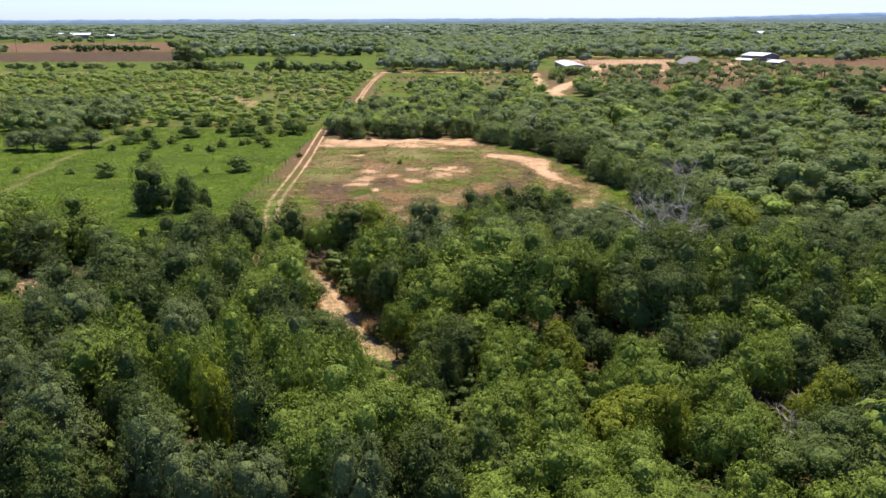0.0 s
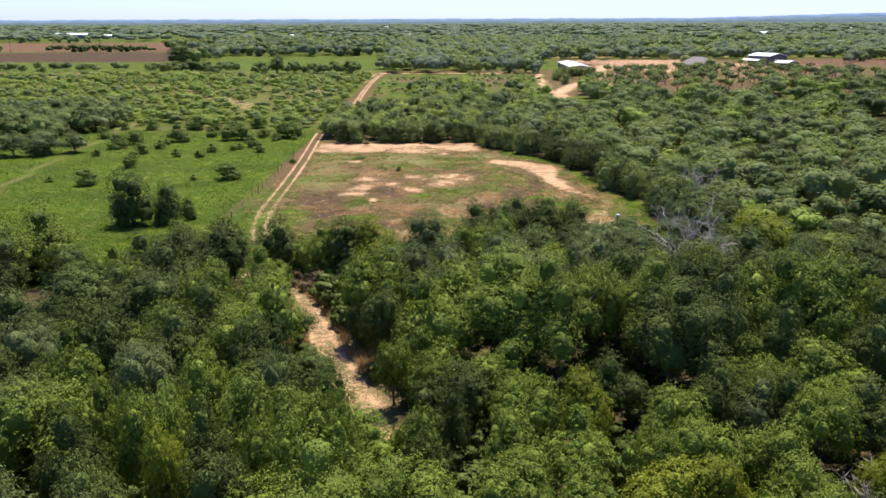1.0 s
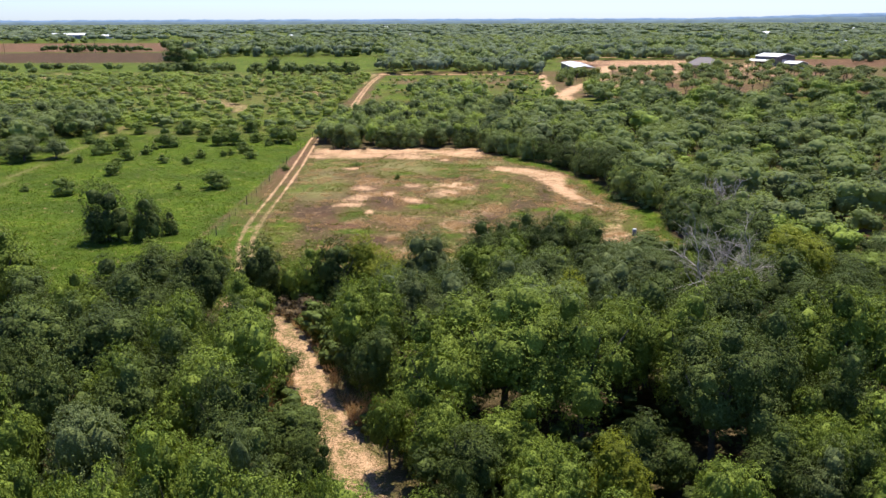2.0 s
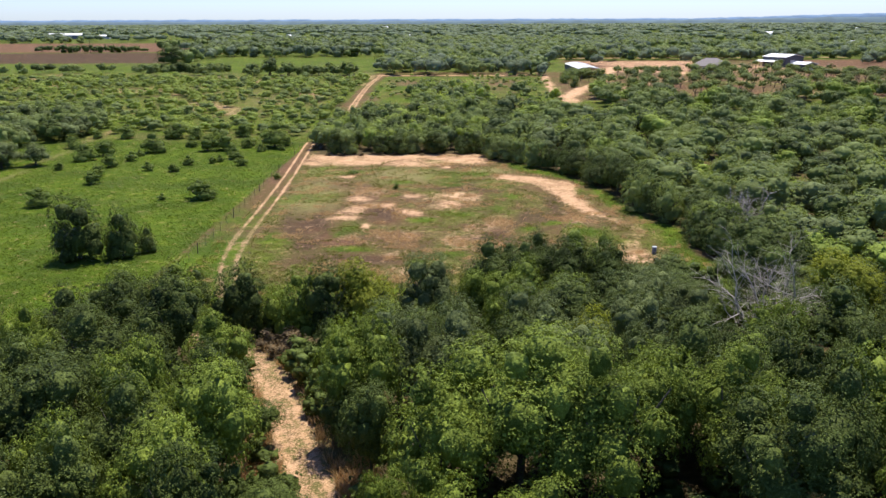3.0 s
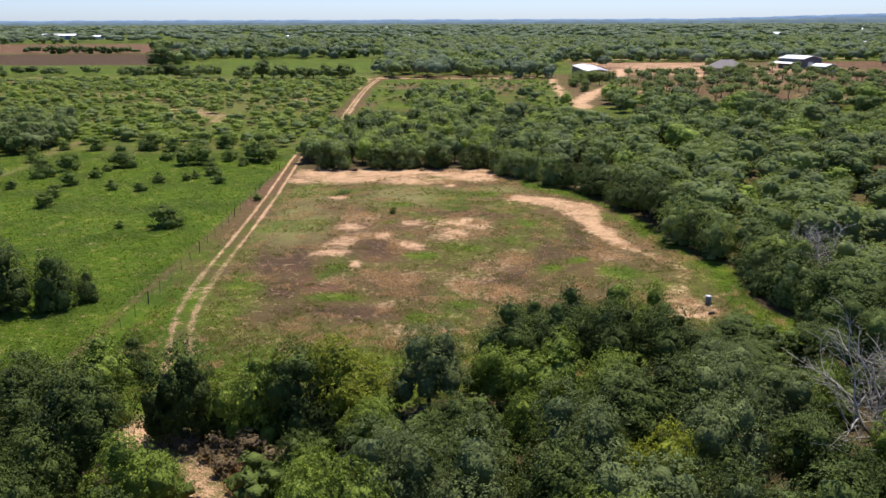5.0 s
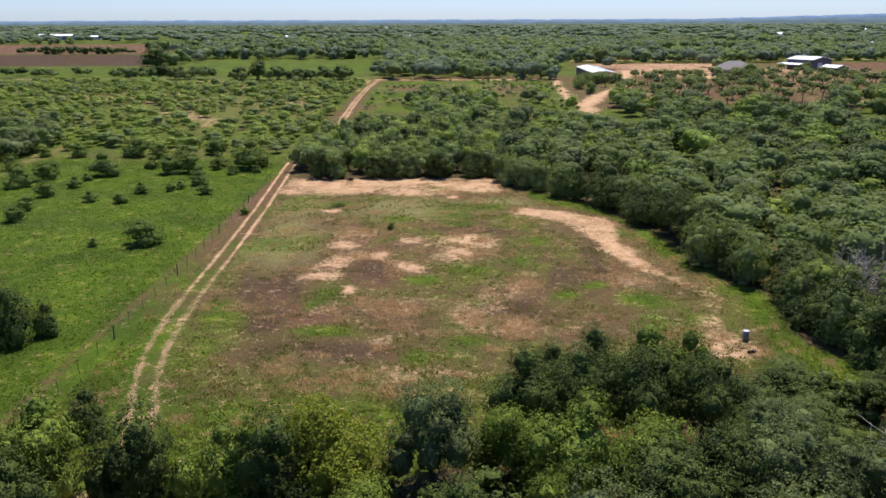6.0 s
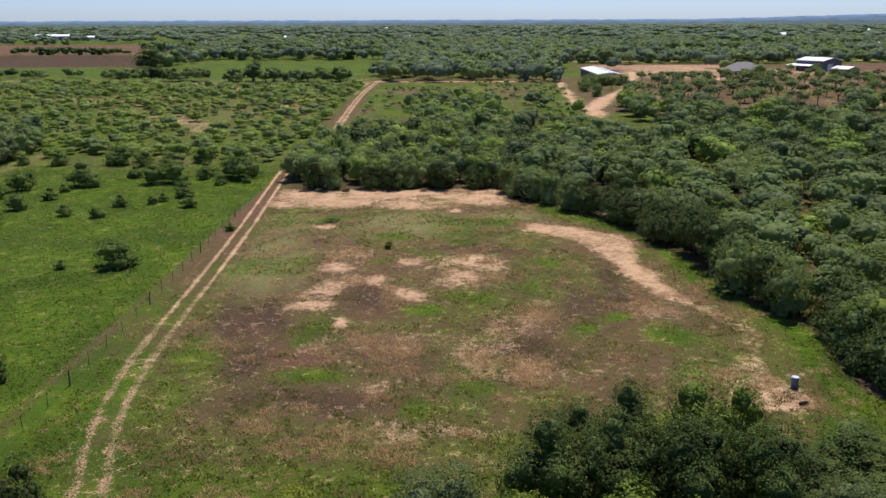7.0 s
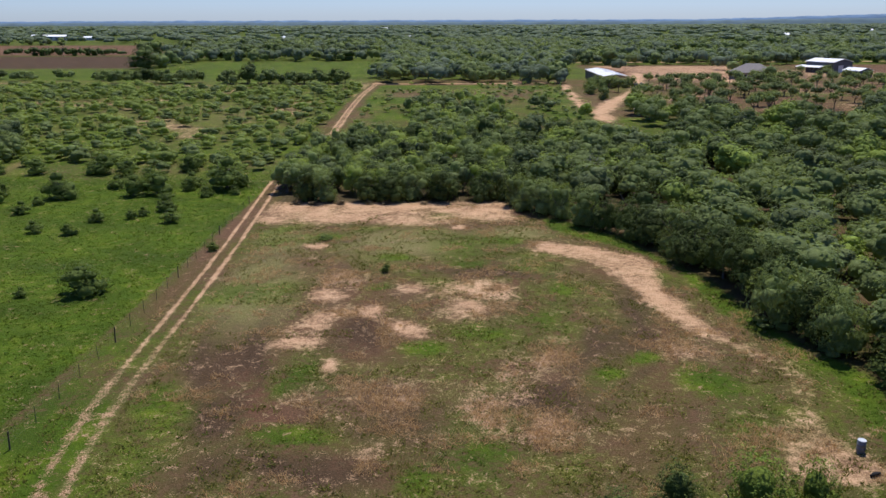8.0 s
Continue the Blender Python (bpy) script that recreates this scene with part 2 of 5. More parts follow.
# ---- plan ----
TRACK_NORTH = [(-22.4, 88.0), (-22.9, 95), (-24.2, 100.3), (-25.4, 103.8), (-26.5, 108.3), (-27.3, 112.5), (-28.0, 118), (-28.4, 124.5), (-28.9, 137), (-29.5, 150), (-30.4, 166), (-31.9, 186), (-33.1, 203), (-33.6, 222), (-33.0, 240), (-31.7, 248), (-30.7, 262), (-31.6, 305), (-32.3, 349), (-31.7, 396)]
TRACK_SOUTH = [(-3.4, 46.0), (-4.3, 48.5), (-6.0, 54.5), (-8.2, 60.0), (-10.6, 66.0), (-12.6, 72.0), (-14.4, 76.8), (-17.0, 80.5), (-20.5, 84.8), (-22.4, 88.0)]
BARE_CURVE = [(8.7, 164.6), (13.6, 163.6), (17.7, 159.1), (19.1, 153.5), (19.0, 147.5), (20.2, 140.6), (21.1, 136.1), (23.1, 132.7), (25.4, 129.5), (26.0, 125.6), (24.4, 120.6), (22.8, 116.3), (22.7, 111.9)]
ROAD_EAST = [(-32.0, 389.5), (-10.0, 388.6), (20.0, 388.4), (36.0, 391.0)]
DRIVE = [(38.0, 277), (37.0, 293), (36.0, 307), (37.0, 332), (38.0, 353), (41.0, 384)]
DRIVE_2 = [(38.0, 280), (38.6, 292), (46.9, 317), (55.0, 335.6), (63.4, 357), (71.6, 397), (82.0, 448)]
# greener streaks of the field, then its sandy scars: place, half sizes, turn
GREEN = ((-4.5, 131.6, 2.6, 2.0, 5), (0.9, 135.0, 3.0, 1.7, 10), (6.5, 139.4, 2.6, 2.6, 30), (18.8, 124.8, 3.0, 4.2, 15), (10.9, 126.4, 1.8, 1.4, 45), (14.4, 129.6, 2.2, 1.5, 45), (-13.4, 116.0, 3.8, 1.8, -8), (9.7, 147.6, 2.1, 2.9, 0), (-24.6, 121.0, 2.4, 4.4, 10),
         (-4.1, 110.1, 1.6, 2.4, 0), (0.0, 157.2, 3.6, 1.8, 0), (-17.5, 169.5, 3.2, 1.8, 0), (-14.7, 125.2, 1.6, 4.4, -20), (0.3, 113.9, 3.0, 1.5, 0), (-9.0, 160.0, 3.0, 2.0, 0), (4.0, 168.0, 4.0, 2.6, 0), (-10.0, 148.9, 1.9, 1.5, 0))
SCARS = ((-15.2, 146.2, 1.9, 2.0, 0), (-15.9, 133.0, 2.0, 1.7, 15), (-14.8, 138.5, 1.6, 4.0, -28), (-6.0, 148.2, 1.6, 1.7, 0), (0.3, 147.8, 3.8, 3.0, 5), (-0.6, 142.0, 2.4, 3.2, 0), (-6.4, 136.6, 1.3, 2.6, 35), (-12.3, 127.6, 0.6, 1.6, 0), (-9.9, 141.2, 1.4, 1.8, 0), (-1.1, 174.8, 1.2, 1.2, 0), (-19.3, 165.2, 1.5, 1.2, 0))
STRAWY = ((-6.2, 123.0, 3.2, 1.9, 0), (6.4, 129.7, 1.5, 4.2, -15), (0.9, 119.6, 2.0, 4.2, 10), (4.8, 116.8, 2.8, 2.6, 0), (-7.1, 113.7, 1.2, 1.4, 0), (-14.5, 122.8, 2.0, 1.6, 30), (2.6, 145.9, 1.8, 4.5, 0), (18.7, 131.4, 2.4, 2.5, 0), (-13.9, 151.0, 3.0, 3.0, 0), (3.0, 125.3, 1.4, 4.6, 0), (-4.0, 106.5, 4.0, 1.6, 0))
DARKER = ((-21.2, 129.4, 3.6, 7.0, 10), (-19.0, 118.5, 2.0, 5.0, -8), (-10.5, 111.8, 5.4, 2.0, -12), (13.0, 132.6, 3.0, 7.2, -25), (-10.9, 135.6, 3.0, 4.6, 0), (1.2, 153.6, 4.6, 1.7, 0), (-16.7, 168.2, 2.8, 1.6, 0), (5.3, 121.6, 3.2, 2.6, 0), (-5.6, 117.4, 3.2, 1.8, 0), (-17.4, 111.6, 2.0, 2.6, 0), (17.0, 144.0, 2.0, 7.0, -10))
PALER = ((-23.2, 147.0, 4.4, 14.0, 4), (-24.3, 168.6, 4.8, 8.0, 0), (-8.5, 167.0, 8.0, 9.0, 0), (6.0, 171.0, 5.0, 4.0, 0))
RIM_Y = [100, 112, 120, 126, 131, 141, 154, 162, 168, 174]
RIM_X = [19, 26.4, 27.2, 28.2, 26.5, 23.6, 23.2, 20.5, 15.5, 10.5]
EDGE_Y = [100, 104, 109, 113, 118, 125, 128, 132, 142, 150, 158, 170, 177, 184, 190]
EDGE_X = [34, 33, 31.5, 29.0, 29.5, 30.5, 30.0, 27.5, 26.0, 25.3, 22.5, 19.0, 14.0, 7.5, 4.0]


def east_edge(y):
    """Where the wood begins along the field's eastern side."""
    return np.interp(y, EDGE_Y, EDGE_X)


def south_edge(x):
    """Where the wood ends along the field's and the pasture's southern side."""
    return np.interp(x, [-60, -36, -29, -6, 3, 12, 17, 34], [83, 83, 90, 90, 96, 103, 102, 103])


def covers(x, y):
    """Bare sand, lush green, dry brown and leaf litter over the plan."""
    n1, n2 = value_noise(x, y, 9, 3), value_noise(x, y, 3.2, 8)
    bare, lush, dry = np.zeros_like(x), np.zeros_like(x), np.zeros_like(x)
    inside = smooth(-31.5, -29.5, x) * smooth(0, 2.0, east_edge(y) - x) * smooth(84, 92, y) * smooth(193, 190, y)
    # the field: dry weeds in bowed swaths, green streaks, sandy scars
    ring = np.hypot((x + 2) / 1.0, (y - 141) / 1.45)
    swath = 0.5 + 0.5 * np.sin(ring * 0.62 + 2.5 * n1)
    zone = smooth(27, 20, np.abs(x + 1.5)) * smooth(98, 108, y) * smooth(168, 156, y)
    dry = np.maximum(dry, inside * zone * np.clip(0.20 + 0.5 * swath + 1.1 * (n1 - 0.5), 0, 1))
    dry = dry * (1 - 0.85 * blob(x, y, -22.5, 152, 6.0, 20, 0)) * (1 - 0.6 * smooth(106, 98, y))
    lush = np.maximum(lush, inside * np.clip(0.36 + 0.9 * (value_noise(x, y, 7, 29) - 0.5), 0, 0.65))
    near = inside * np.maximum(smooth(8, 20, x) * smooth(140, 126, y), smooth(116, 104, y))
    lush, dry = np.maximum(lush, near * (0.30 + 0.35 * n2)), dry * (1 - 0.45 * near)
    for cx, cy, rx, ry, turn in GREEN:
        g = blob(x, y, cx, cy, rx * 1.15, ry * 1.15, turn)
        lush = np.maximum(lush, g * (0.54 + 0.5 * n2))
    for cx, cy, rx, ry, turn in SCARS:
        g = blob(x, y, cx, cy, rx * 1.3, ry * 1.3, turn)
        bare, dry = np.maximum(bare, g * (0.02 + 0.75 * value_noise(x, y, 2.2, 28) + 0.55 * value_noise(x, y, 0.9, 38, 2))), np.maximum(dry, 0.8 * blob(x, y, cx, cy, rx * 1.7, ry * 1.7, turn))
    low = np.interp(x, [-30, -21, -10, 4, 9], [178.5, 174.6, 175.6, 177.0, 180.5])
    top = smooth(-31.5, -29.5, x) * smooth(10.5, 5.0, x + 6 * (n2 - 0.5)) * smooth(-1.5, 3.5, y - low + 9 * (n1 - 0.5)) * smooth(193, 189.5, y)
    bare = np.maximum(bare, top * np.clip(0.15 + 0.95 * n2, 0, 0.9))
    dry = np.maximum(dry, 0.7 * smooth(-5, 0, y - low) * smooth(12, 8, x) * smooth(192, 190, y) * smooth(-31, -29, x))
    d = line_distance(x, y, BARE_CURVE)
    half = np.interp(y, [108, 112, 116, 121, 130, 134, 137, 141, 148, 154, 160, 166], [2.8, 3.0, 2.4, 1.3, 1.2, 1.3, 1.7, 2.0, 2.4, 2.8, 3.6, 3.2])
    worn = np.interp(y, [108, 112, 116, 120, 131, 137, 141, 170], [0.68, 0.68, 0.50, 0.24, 0.34, 0.64, 0.76, 0.76]) * (0.64 + 0.7 * n2)
    bare = np.maximum(bare, smooth(1.3, 0.45, d / half + 1.1 * (n2 - 0.5)) * worn * smooth(5.5, 10.5, x + 4 * (n1 - 0.5)))
    dry = np.maximum(dry, 0.5 * smooth(2.4, 1.0, d / half) * smooth(4, 9, x))
    rim = np.interp(y, RIM_Y, RIM_X)
    lush = np.maximum(lush, 0.95 * smooth(-0.3, 1.6, x - rim) * smooth(99, 103, y) * smooth(184, 178, y) * smooth(3, 0, x - east_edge(y)))
    lush = np.maximum(lush, (0.45 + 0.5 * n2) * inside * smooth(107, 100, y))
    lush = np.maximum(lush, (0.3 + 0.6 * n2) * inside * smooth(-17, -22, x) * smooth(124, 116, y))
    # west of the fence: green pasture that turns into scrub
    west = smooth(-33.2, -34.6, x) * smooth(80, 84, y)
    lush = np.maximum(lush, west * np.clip(1.05 - 0.45 * smooth(180, 225, y) + 0.7 * (n1 - 0.5), 0, 1))
    scar = value_noise(x, y, 16, 21)
    bare = np.maximum(bare, west * smooth(200, 240, y) * smooth(420, 400, y) * smooth(0.62, 0.76, scar) * 0.42)
    dry = np.maximum(dry, west * smooth(190, 225, y) * smooth(0.54, 0.68, scar) * 0.55)
    dry = np.maximum(dry, 0.5 * smooth(1.4, 0.3, np.abs(x + 31.0 + 0.02 * (y - 110)) + 1.2 * (n2 - 0.5)) * smooth(112, 122, y) * smooth(205, 195, y))
    lush = np.maximum(lush, (0.35 + 0.5 * n2 + 0.4 * smooth(124, 114, y)) * smooth(4.5, 2.5, np.abs(x + 30.3 + 0.03 * (y - 130))) * smooth(88, 94, y) * smooth(150, 130, y))
    dry = dry * (1 - 0.8 * smooth(-24, -26, x) * smooth(120, 112, y))
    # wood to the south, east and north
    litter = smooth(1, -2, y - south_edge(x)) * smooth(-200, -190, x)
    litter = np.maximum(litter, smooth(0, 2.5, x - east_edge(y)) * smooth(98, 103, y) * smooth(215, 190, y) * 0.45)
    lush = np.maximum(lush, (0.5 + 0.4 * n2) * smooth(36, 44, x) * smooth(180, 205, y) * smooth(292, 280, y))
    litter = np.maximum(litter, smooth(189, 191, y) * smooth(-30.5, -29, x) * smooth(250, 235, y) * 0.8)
    north = smooth(235, 250, y) * smooth(384, 378, y) * smooth(-31, -28, x) * smooth(45, 30, x)
    patch = value_noise(x, y, 17, 44)
    lush = np.maximum(lush, north * np.clip(0.6 + 1.7 * (patch - 0.5) + 0.7 * (n2 - 0.5), 0, 1))
    dry = np.maximum(dry, north * np.clip(2.2 * (0.42 - patch), 0, 0.7))
    lush = np.maximum(lush, 0.75 * smooth(206, 214, y) * smooth(240, 232, y) * smooth(-36, -34, x) * smooth(-28, -31, x))
    bare = np.maximum(bare, 0.7 * blob(x, y, -27, 254, 6, 8) * (0.5 + n2))
    bare = np.maximum(bare, 0.7 * blob(x, y, 28, 251, 6, 5) * (0.5 + n2))
    tr = line_distance(x, y, TRACK_SOUTH)
    # less sand at y 79-86: dry grass, plus tree shade put into colour
    bare = np.maximum(bare, (1 - 0.75 * smooth(79.0, 80.5, y) * smooth(86.0, 85.0, y) * smooth(-23, -22, x)) * smooth(1.7, 0.6, tr + 1.2 * (n2 - 0.5)) * 0.30)
    bare = np.maximum(bare, 0.9 * blob(x, y, -22.4, 86.8, 2.8, 1.9))
    dry = np.maximum(dry, smooth(4.5, 2.5, tr) * 0.45)
    bare = np.maximum(bare, (0.35 + 0.5 * n2) * blob(x, y, -44.5, 73.5, 7.5, 4.5))
    lush = lush * (1 - 0.6 * smooth(1.8, 0.6, line_distance(x, y, [(-74, 110), (-79, 136), (-83, 163), (-86, 191), (-88, 227)])))
    far_track = line_distance(x, y, TRACK_NORTH)
    worn = np.interp(y, [86, 100, 118, 130, 145, 205, 210, 239, 244, 400], [0.0, 0.04, 0.20, 0.48, 0.74, 0.80, 0.1, 0.1, 0.75, 0.7])
    bare = np.maximum(bare, smooth(0.46, 0.06, np.abs(far_track - np.interp(y, [235, 245], [0.84, 0.66])) + 0.22 * (n2 - 0.5)) * worn)
    # same stretch: ruts fade into dry grass and painted tree shade
    shade_thin = 1 - 0.75 * smooth(79.0, 80.5, y) * smooth(86.0, 85.0, y) * smooth(-23, -22, x)
    bare = np.maximum(bare, shade_thin * smooth(0.55, 0.15, np.abs(tr - 0.85) + 0.3 * (n2 - 0.5)) * 0.58)
    bare = np.maximum(bare, smooth(1.6, 0.4, far_track + 1.4 * (n2 - 0.5)) * 0.42 * smooth(238, 246, y))
    dry = np.maximum(dry, 0.45 * smooth(2.4, 1.2, far_track) * smooth(112, 124, y) * smooth(225, 215, y))
    bare = np.maximum(bare, smooth(2.6, 1.3, line_distance(x, y, ROAD_EAST)))
    for pts, w in ((DRIVE, 0.6), (DRIVE_2, 1.8)):
        bare = np.maximum(bare, smooth(w + 2, w - 0.5, line_distance(x, y, pts) + 2.4 * (n2 - 0.5)) * 0.9)
    # yards, orchard ground, ploughland and meadows far off
    grove = smooth(50, 56, x) * smooth(282, 296, y) * smooth(395, 385, y) * smooth(190, 170, x)
    bare = np.maximum(bare, grove * np.clip(1.5 * (value_noise(x, y, 13, 33) - 0.42), 0, 0.42))
    dry, lush = np.maximum(dry, grove * 0.6), np.maximum(lush, grove * np.clip(1.2 * (value_noise(x, y, 20, 34) - 0.3), 0, 0.8))
    yard = smooth(66, 76, x) * smooth(160, 140, x) * smooth(400, 412, y) * smooth(512, 500, y)
    dry = np.maximum(dry, yard * 0.95)
    bare = np.maximum(bare, yard * np.clip(0.1 + 0.8 * value_noise(x, y, 24, 36), 0, 0.7))
    bare = np.maximum(bare, np.clip(0.1 + value_noise(x, y, 18, 35), 0, 0.85) * np.maximum(blob(x, y, 160, 440, 34, 30), blob(x, y, 110, 400, 20, 12)))
    dry = np.maximum(dry, 0.7 * smooth(170, 180, x) * smooth(330, 300, x) * smooth(440, 450, y) * smooth(520, 505, y))
    dry = np.maximum(dry, smooth(-345, -335, x) * smooth(-168, -176, x) * smooth(496, 502, y) * smooth(642, 636, y))
    meadow = smooth(-330, -300, x) * smooth(-38, -44, x) * smooth(408, 414, y) * smooth(480, 474, y) + smooth(-150, -145, x) * smooth(-12, -20, x) * smooth(440, 450, y) * smooth(562, 554, y)
    lush = np.maximum(lush, 0.8 * np.clip(meadow, 0, 1))
    tan = smooth(-520, -500, x) * smooth(-215, -235, x) * smooth(652, 660, y) * smooth(900, 880, y)
    bare, dry = np.maximum(bare, tan * 0.10), np.maximum(dry, tan * 0.75)
    bare = np.maximum(bare, smooth(4.5, 2.0, np.abs(y - 540 - 0.03 * x)) * smooth(50, 60, x) * smooth(260, 240, x) * 0.9)
    plough = smooth(-345, -335, x) * smooth(-168, -176, x) * smooth(496, 502, y) * smooth(642, 636, y)
    lush = np.maximum(lush, 0.7 * smooth(396, 420, y) * (1 - smooth(60, 68, x) * smooth(330, 320, x) * smooth(522, 512, y)))
    lush = lush * (1 - np.clip(plough + tan + yard, 0, 1))
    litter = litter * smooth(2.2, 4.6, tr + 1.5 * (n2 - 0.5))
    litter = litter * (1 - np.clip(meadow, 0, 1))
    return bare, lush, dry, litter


def growth(x, y):
    """Pale straw, dark weeds and grey-green grass over the field and the clearing."""
    n1, n2 = value_noise(x, y, 5, 13), value_noise(x, y, 2.4, 18)
    straw, dark, sage = np.zeros_like(x), np.zeros_like(x), np.zeros_like(x)
    inside = smooth(-29.5, -27.0, x) * smooth(0, 3.0, east_edge(y) - x) * smooth(96, 104, y) * smooth(186, 176, y)
    for cx, cy, rx, ry, turn in STRAWY:
        straw = np.maximum(straw, blob(x, y, cx, cy, rx * 1.2, ry * 1.2, turn) * (0.02 + 0.72 * n2))
    for cx, cy, rx, ry, turn in DARKER:
        dark = np.maximum(dark, blob(x, y, cx, cy, rx * 1.25, ry * 1.25, turn) * (0.38 + 0.6 * n1))
    for cx, cy, rx, ry, turn in PALER:
        sage = np.maximum(sage, blob(x, y, cx, cy, rx * 1.2, ry * 1.2, turn) * (0.7 + 0.5 * n1))
    ring = np.hypot((x + 2) / 1.0, (y - 138) / 1.35)
    line = smooth(0.55, 0.95, np.sin(ring * 1.9 + 3.0 * n1))
    straw, dark, sage = straw + 0.09 + 0.25 * line * n2, dark + 0.30 * smooth(0.4, 0.9, np.sin(ring * 1.3 + 2.0 + 3.0 * n2)), sage
    fresh = smooth(-0.3, 1.6, x - np.interp(y, RIM_Y, RIM_X)) * smooth(184, 178, y)
    for cx, cy, rx, ry, turn in GREEN:
        fresh = np.maximum(fresh, 0.9 * blob(x, y, cx, cy, rx, ry, turn))
    straw, dark, sage = straw * inside * (1 - fresh), dark * inside * (1 - fresh), sage * inside
    tr = line_distance(x, y, TRACK_SOUTH)
    straw, sage = np.maximum(straw, smooth(2.4, 1.2, tr) * (0.30 + 0.4 * n2)), np.maximum(sage, 0.95 * smooth(4.0, 2.0, tr))
    rut = smooth(0.62, 0.1, np.abs(line_distance(x, y, TRACK_NORTH) - 0.84) + 0.4 * (n2 - 0.5)) * smooth(136, 122, y)
    straw, sage = np.maximum(straw, rut * (0.42 + 0.25 * n2)), np.maximum(sage, rut)
    trail = line_distance(x, y, [(-74, 110), (-79, 136), (-83, 163), (-86, 191), (-88, 227)])
    sage = np.maximum(sage, 0.9 * smooth(1.8, 0.6, trail + 1.2 * (n2 - 0.5)))
    north = smooth(235, 250, y) * smooth(388, 380, y) * smooth(-30, -27, x) * smooth(45, 30, x)
    dark = np.maximum(dark, 1.0 * smooth(-345, -335, x) * smooth(-168, -176, x) * smooth(496, 502, y) * smooth(642, 636, y))
    return np.clip(straw, 0, 1), np.clip(dark, 0, 1), np.maximum(np.maximum(sage, 0.55 * smooth(-35, -37, x) * smooth(185, 215, y) * smooth(412, 404, y)), north * np.clip(0.8 * value_noise(x, y, 11, 19), 0, 0.5))


def dress(me, x, y):
    """Writes what covers the ground onto a sheet of it."""
    bare, lush, dry, litter = covers(x, y)
    straw, dark, sage = growth(x, y)
    one = np.ones_like(x)
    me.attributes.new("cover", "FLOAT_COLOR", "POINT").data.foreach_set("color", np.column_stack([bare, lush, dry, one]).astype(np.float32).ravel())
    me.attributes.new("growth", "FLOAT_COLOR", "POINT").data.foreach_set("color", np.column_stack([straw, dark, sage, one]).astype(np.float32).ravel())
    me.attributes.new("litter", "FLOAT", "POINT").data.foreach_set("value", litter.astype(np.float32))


def ground_sheet():
    grow = [1.0]
    while grow[-1] < 4700:
        grow.append(grow[-1] * 1.17 + 8)
    grow = np.array(grow)
    xs = np.concatenate([-520 - grow[::-1], np.arange(-516, -150, 9.0), np.arange(-150, -36, 2.4), np.arange(-36, 36, 0.72), np.arange(36, 150, 2.4), np.arange(150, 516, 9.0), 520 + grow])
    ys = np.concatenate([-320 - grow[::-1][::2], np.arange(-310, 30, 20.0), np.arange(30, 88, 1.2), np.arange(88, 206, 0.72), np.arange(206, 420, 1.8), np.arange(420, 720, 4.5), 720 + grow])
    gx, gy = np.meshgrid(xs, ys)
    x, y = gx.ravel(), gy.ravel()
    z = land(x, y)
    nx = len(xs)
    i, j = np.meshgrid(np.arange(nx - 1), np.arange(len(ys) - 1))
    a = (j * nx + i).ravel()
    me = mesh_from("ground", np.column_stack([x, y, z]), np.column_stack([a, a + 1, a + nx + 1, a + nx]), [GROUND], None, True)
    dress(me, x, y)
    return tagged(new("ground", me), "flat ranch land with green grass, dry brown weeds and sand", "ground", kind="structure")


ground = ground_sheet()


def along(pts, step):
    """Evenly spaced places on a polyline, with corners rounded."""
    p = [Vector((*q, 0)) for q in pts]
    for _ in range(2):
        q = [p[0]]
        for a, b in zip(p[:-1], p[1:]):
            q += [a.lerp(b, 0.25), a.lerp(b, 0.75)]
        p = q + [p[-1]]
    out, rest = [p[0]], 0.0
    for a, b in zip(p[:-1], p[1:]):
        length = (b - a).length
        while rest + step <= length:
            rest += step
            out.append(a.lerp(b, rest / length))
        rest -= length
    return out


def road_strip(pts, half, step, label):
    """A track: a strip of ground with two shallow ruts, finer than the land round it."""
    line = along(pts, step)
    us = np.linspace(-half, half, int(half * 10) + 1)
    rows = []
    for i, p in enumerate(line):
        d = (line[min(i + 1, len(line) - 1)] - line[max(i - 1, 0)]).normalized()
        drift = 0.3 * (float(value_noise(p.x, p.y, 12, 64)) - 0.5)
        rows.append(np.column_stack([p.x + d.y * (us + drift), p.y - d.x * (us + drift)]))
    q = np.concatenate(rows)
    x, y = q[:, 0], q[:, 1]
    u = np.tile(us, len(line))
    z = land(x, y) + 0.016 - 0.014 * np.exp(-((np.abs(u) - 0.87) / 0.25) ** 2) + 0.03 * np.exp(-(u / 0.4) ** 2)
    k = len(us)
    a, b = np.meshgrid(np.arange(k - 1), np.arange(len(line) - 1))
    a = (b * k + a).ravel()
    me = mesh_from("road", np.column_stack([x, y, z]), np.column_stack([a, a + 1, a + k + 1, a + k]), [GROUND], None, True)
    dress(me, x, y)
    return tagged(new("road", me), label, "track", kind="structure")


road_strip(TRACK_NORTH[1:], 2.4, 0.6, "sandy two-wheel ranch track with grass along its middle")
road_strip(TRACK_SOUTH, 2.6, 0.4, "worn sandy track between dense trees")


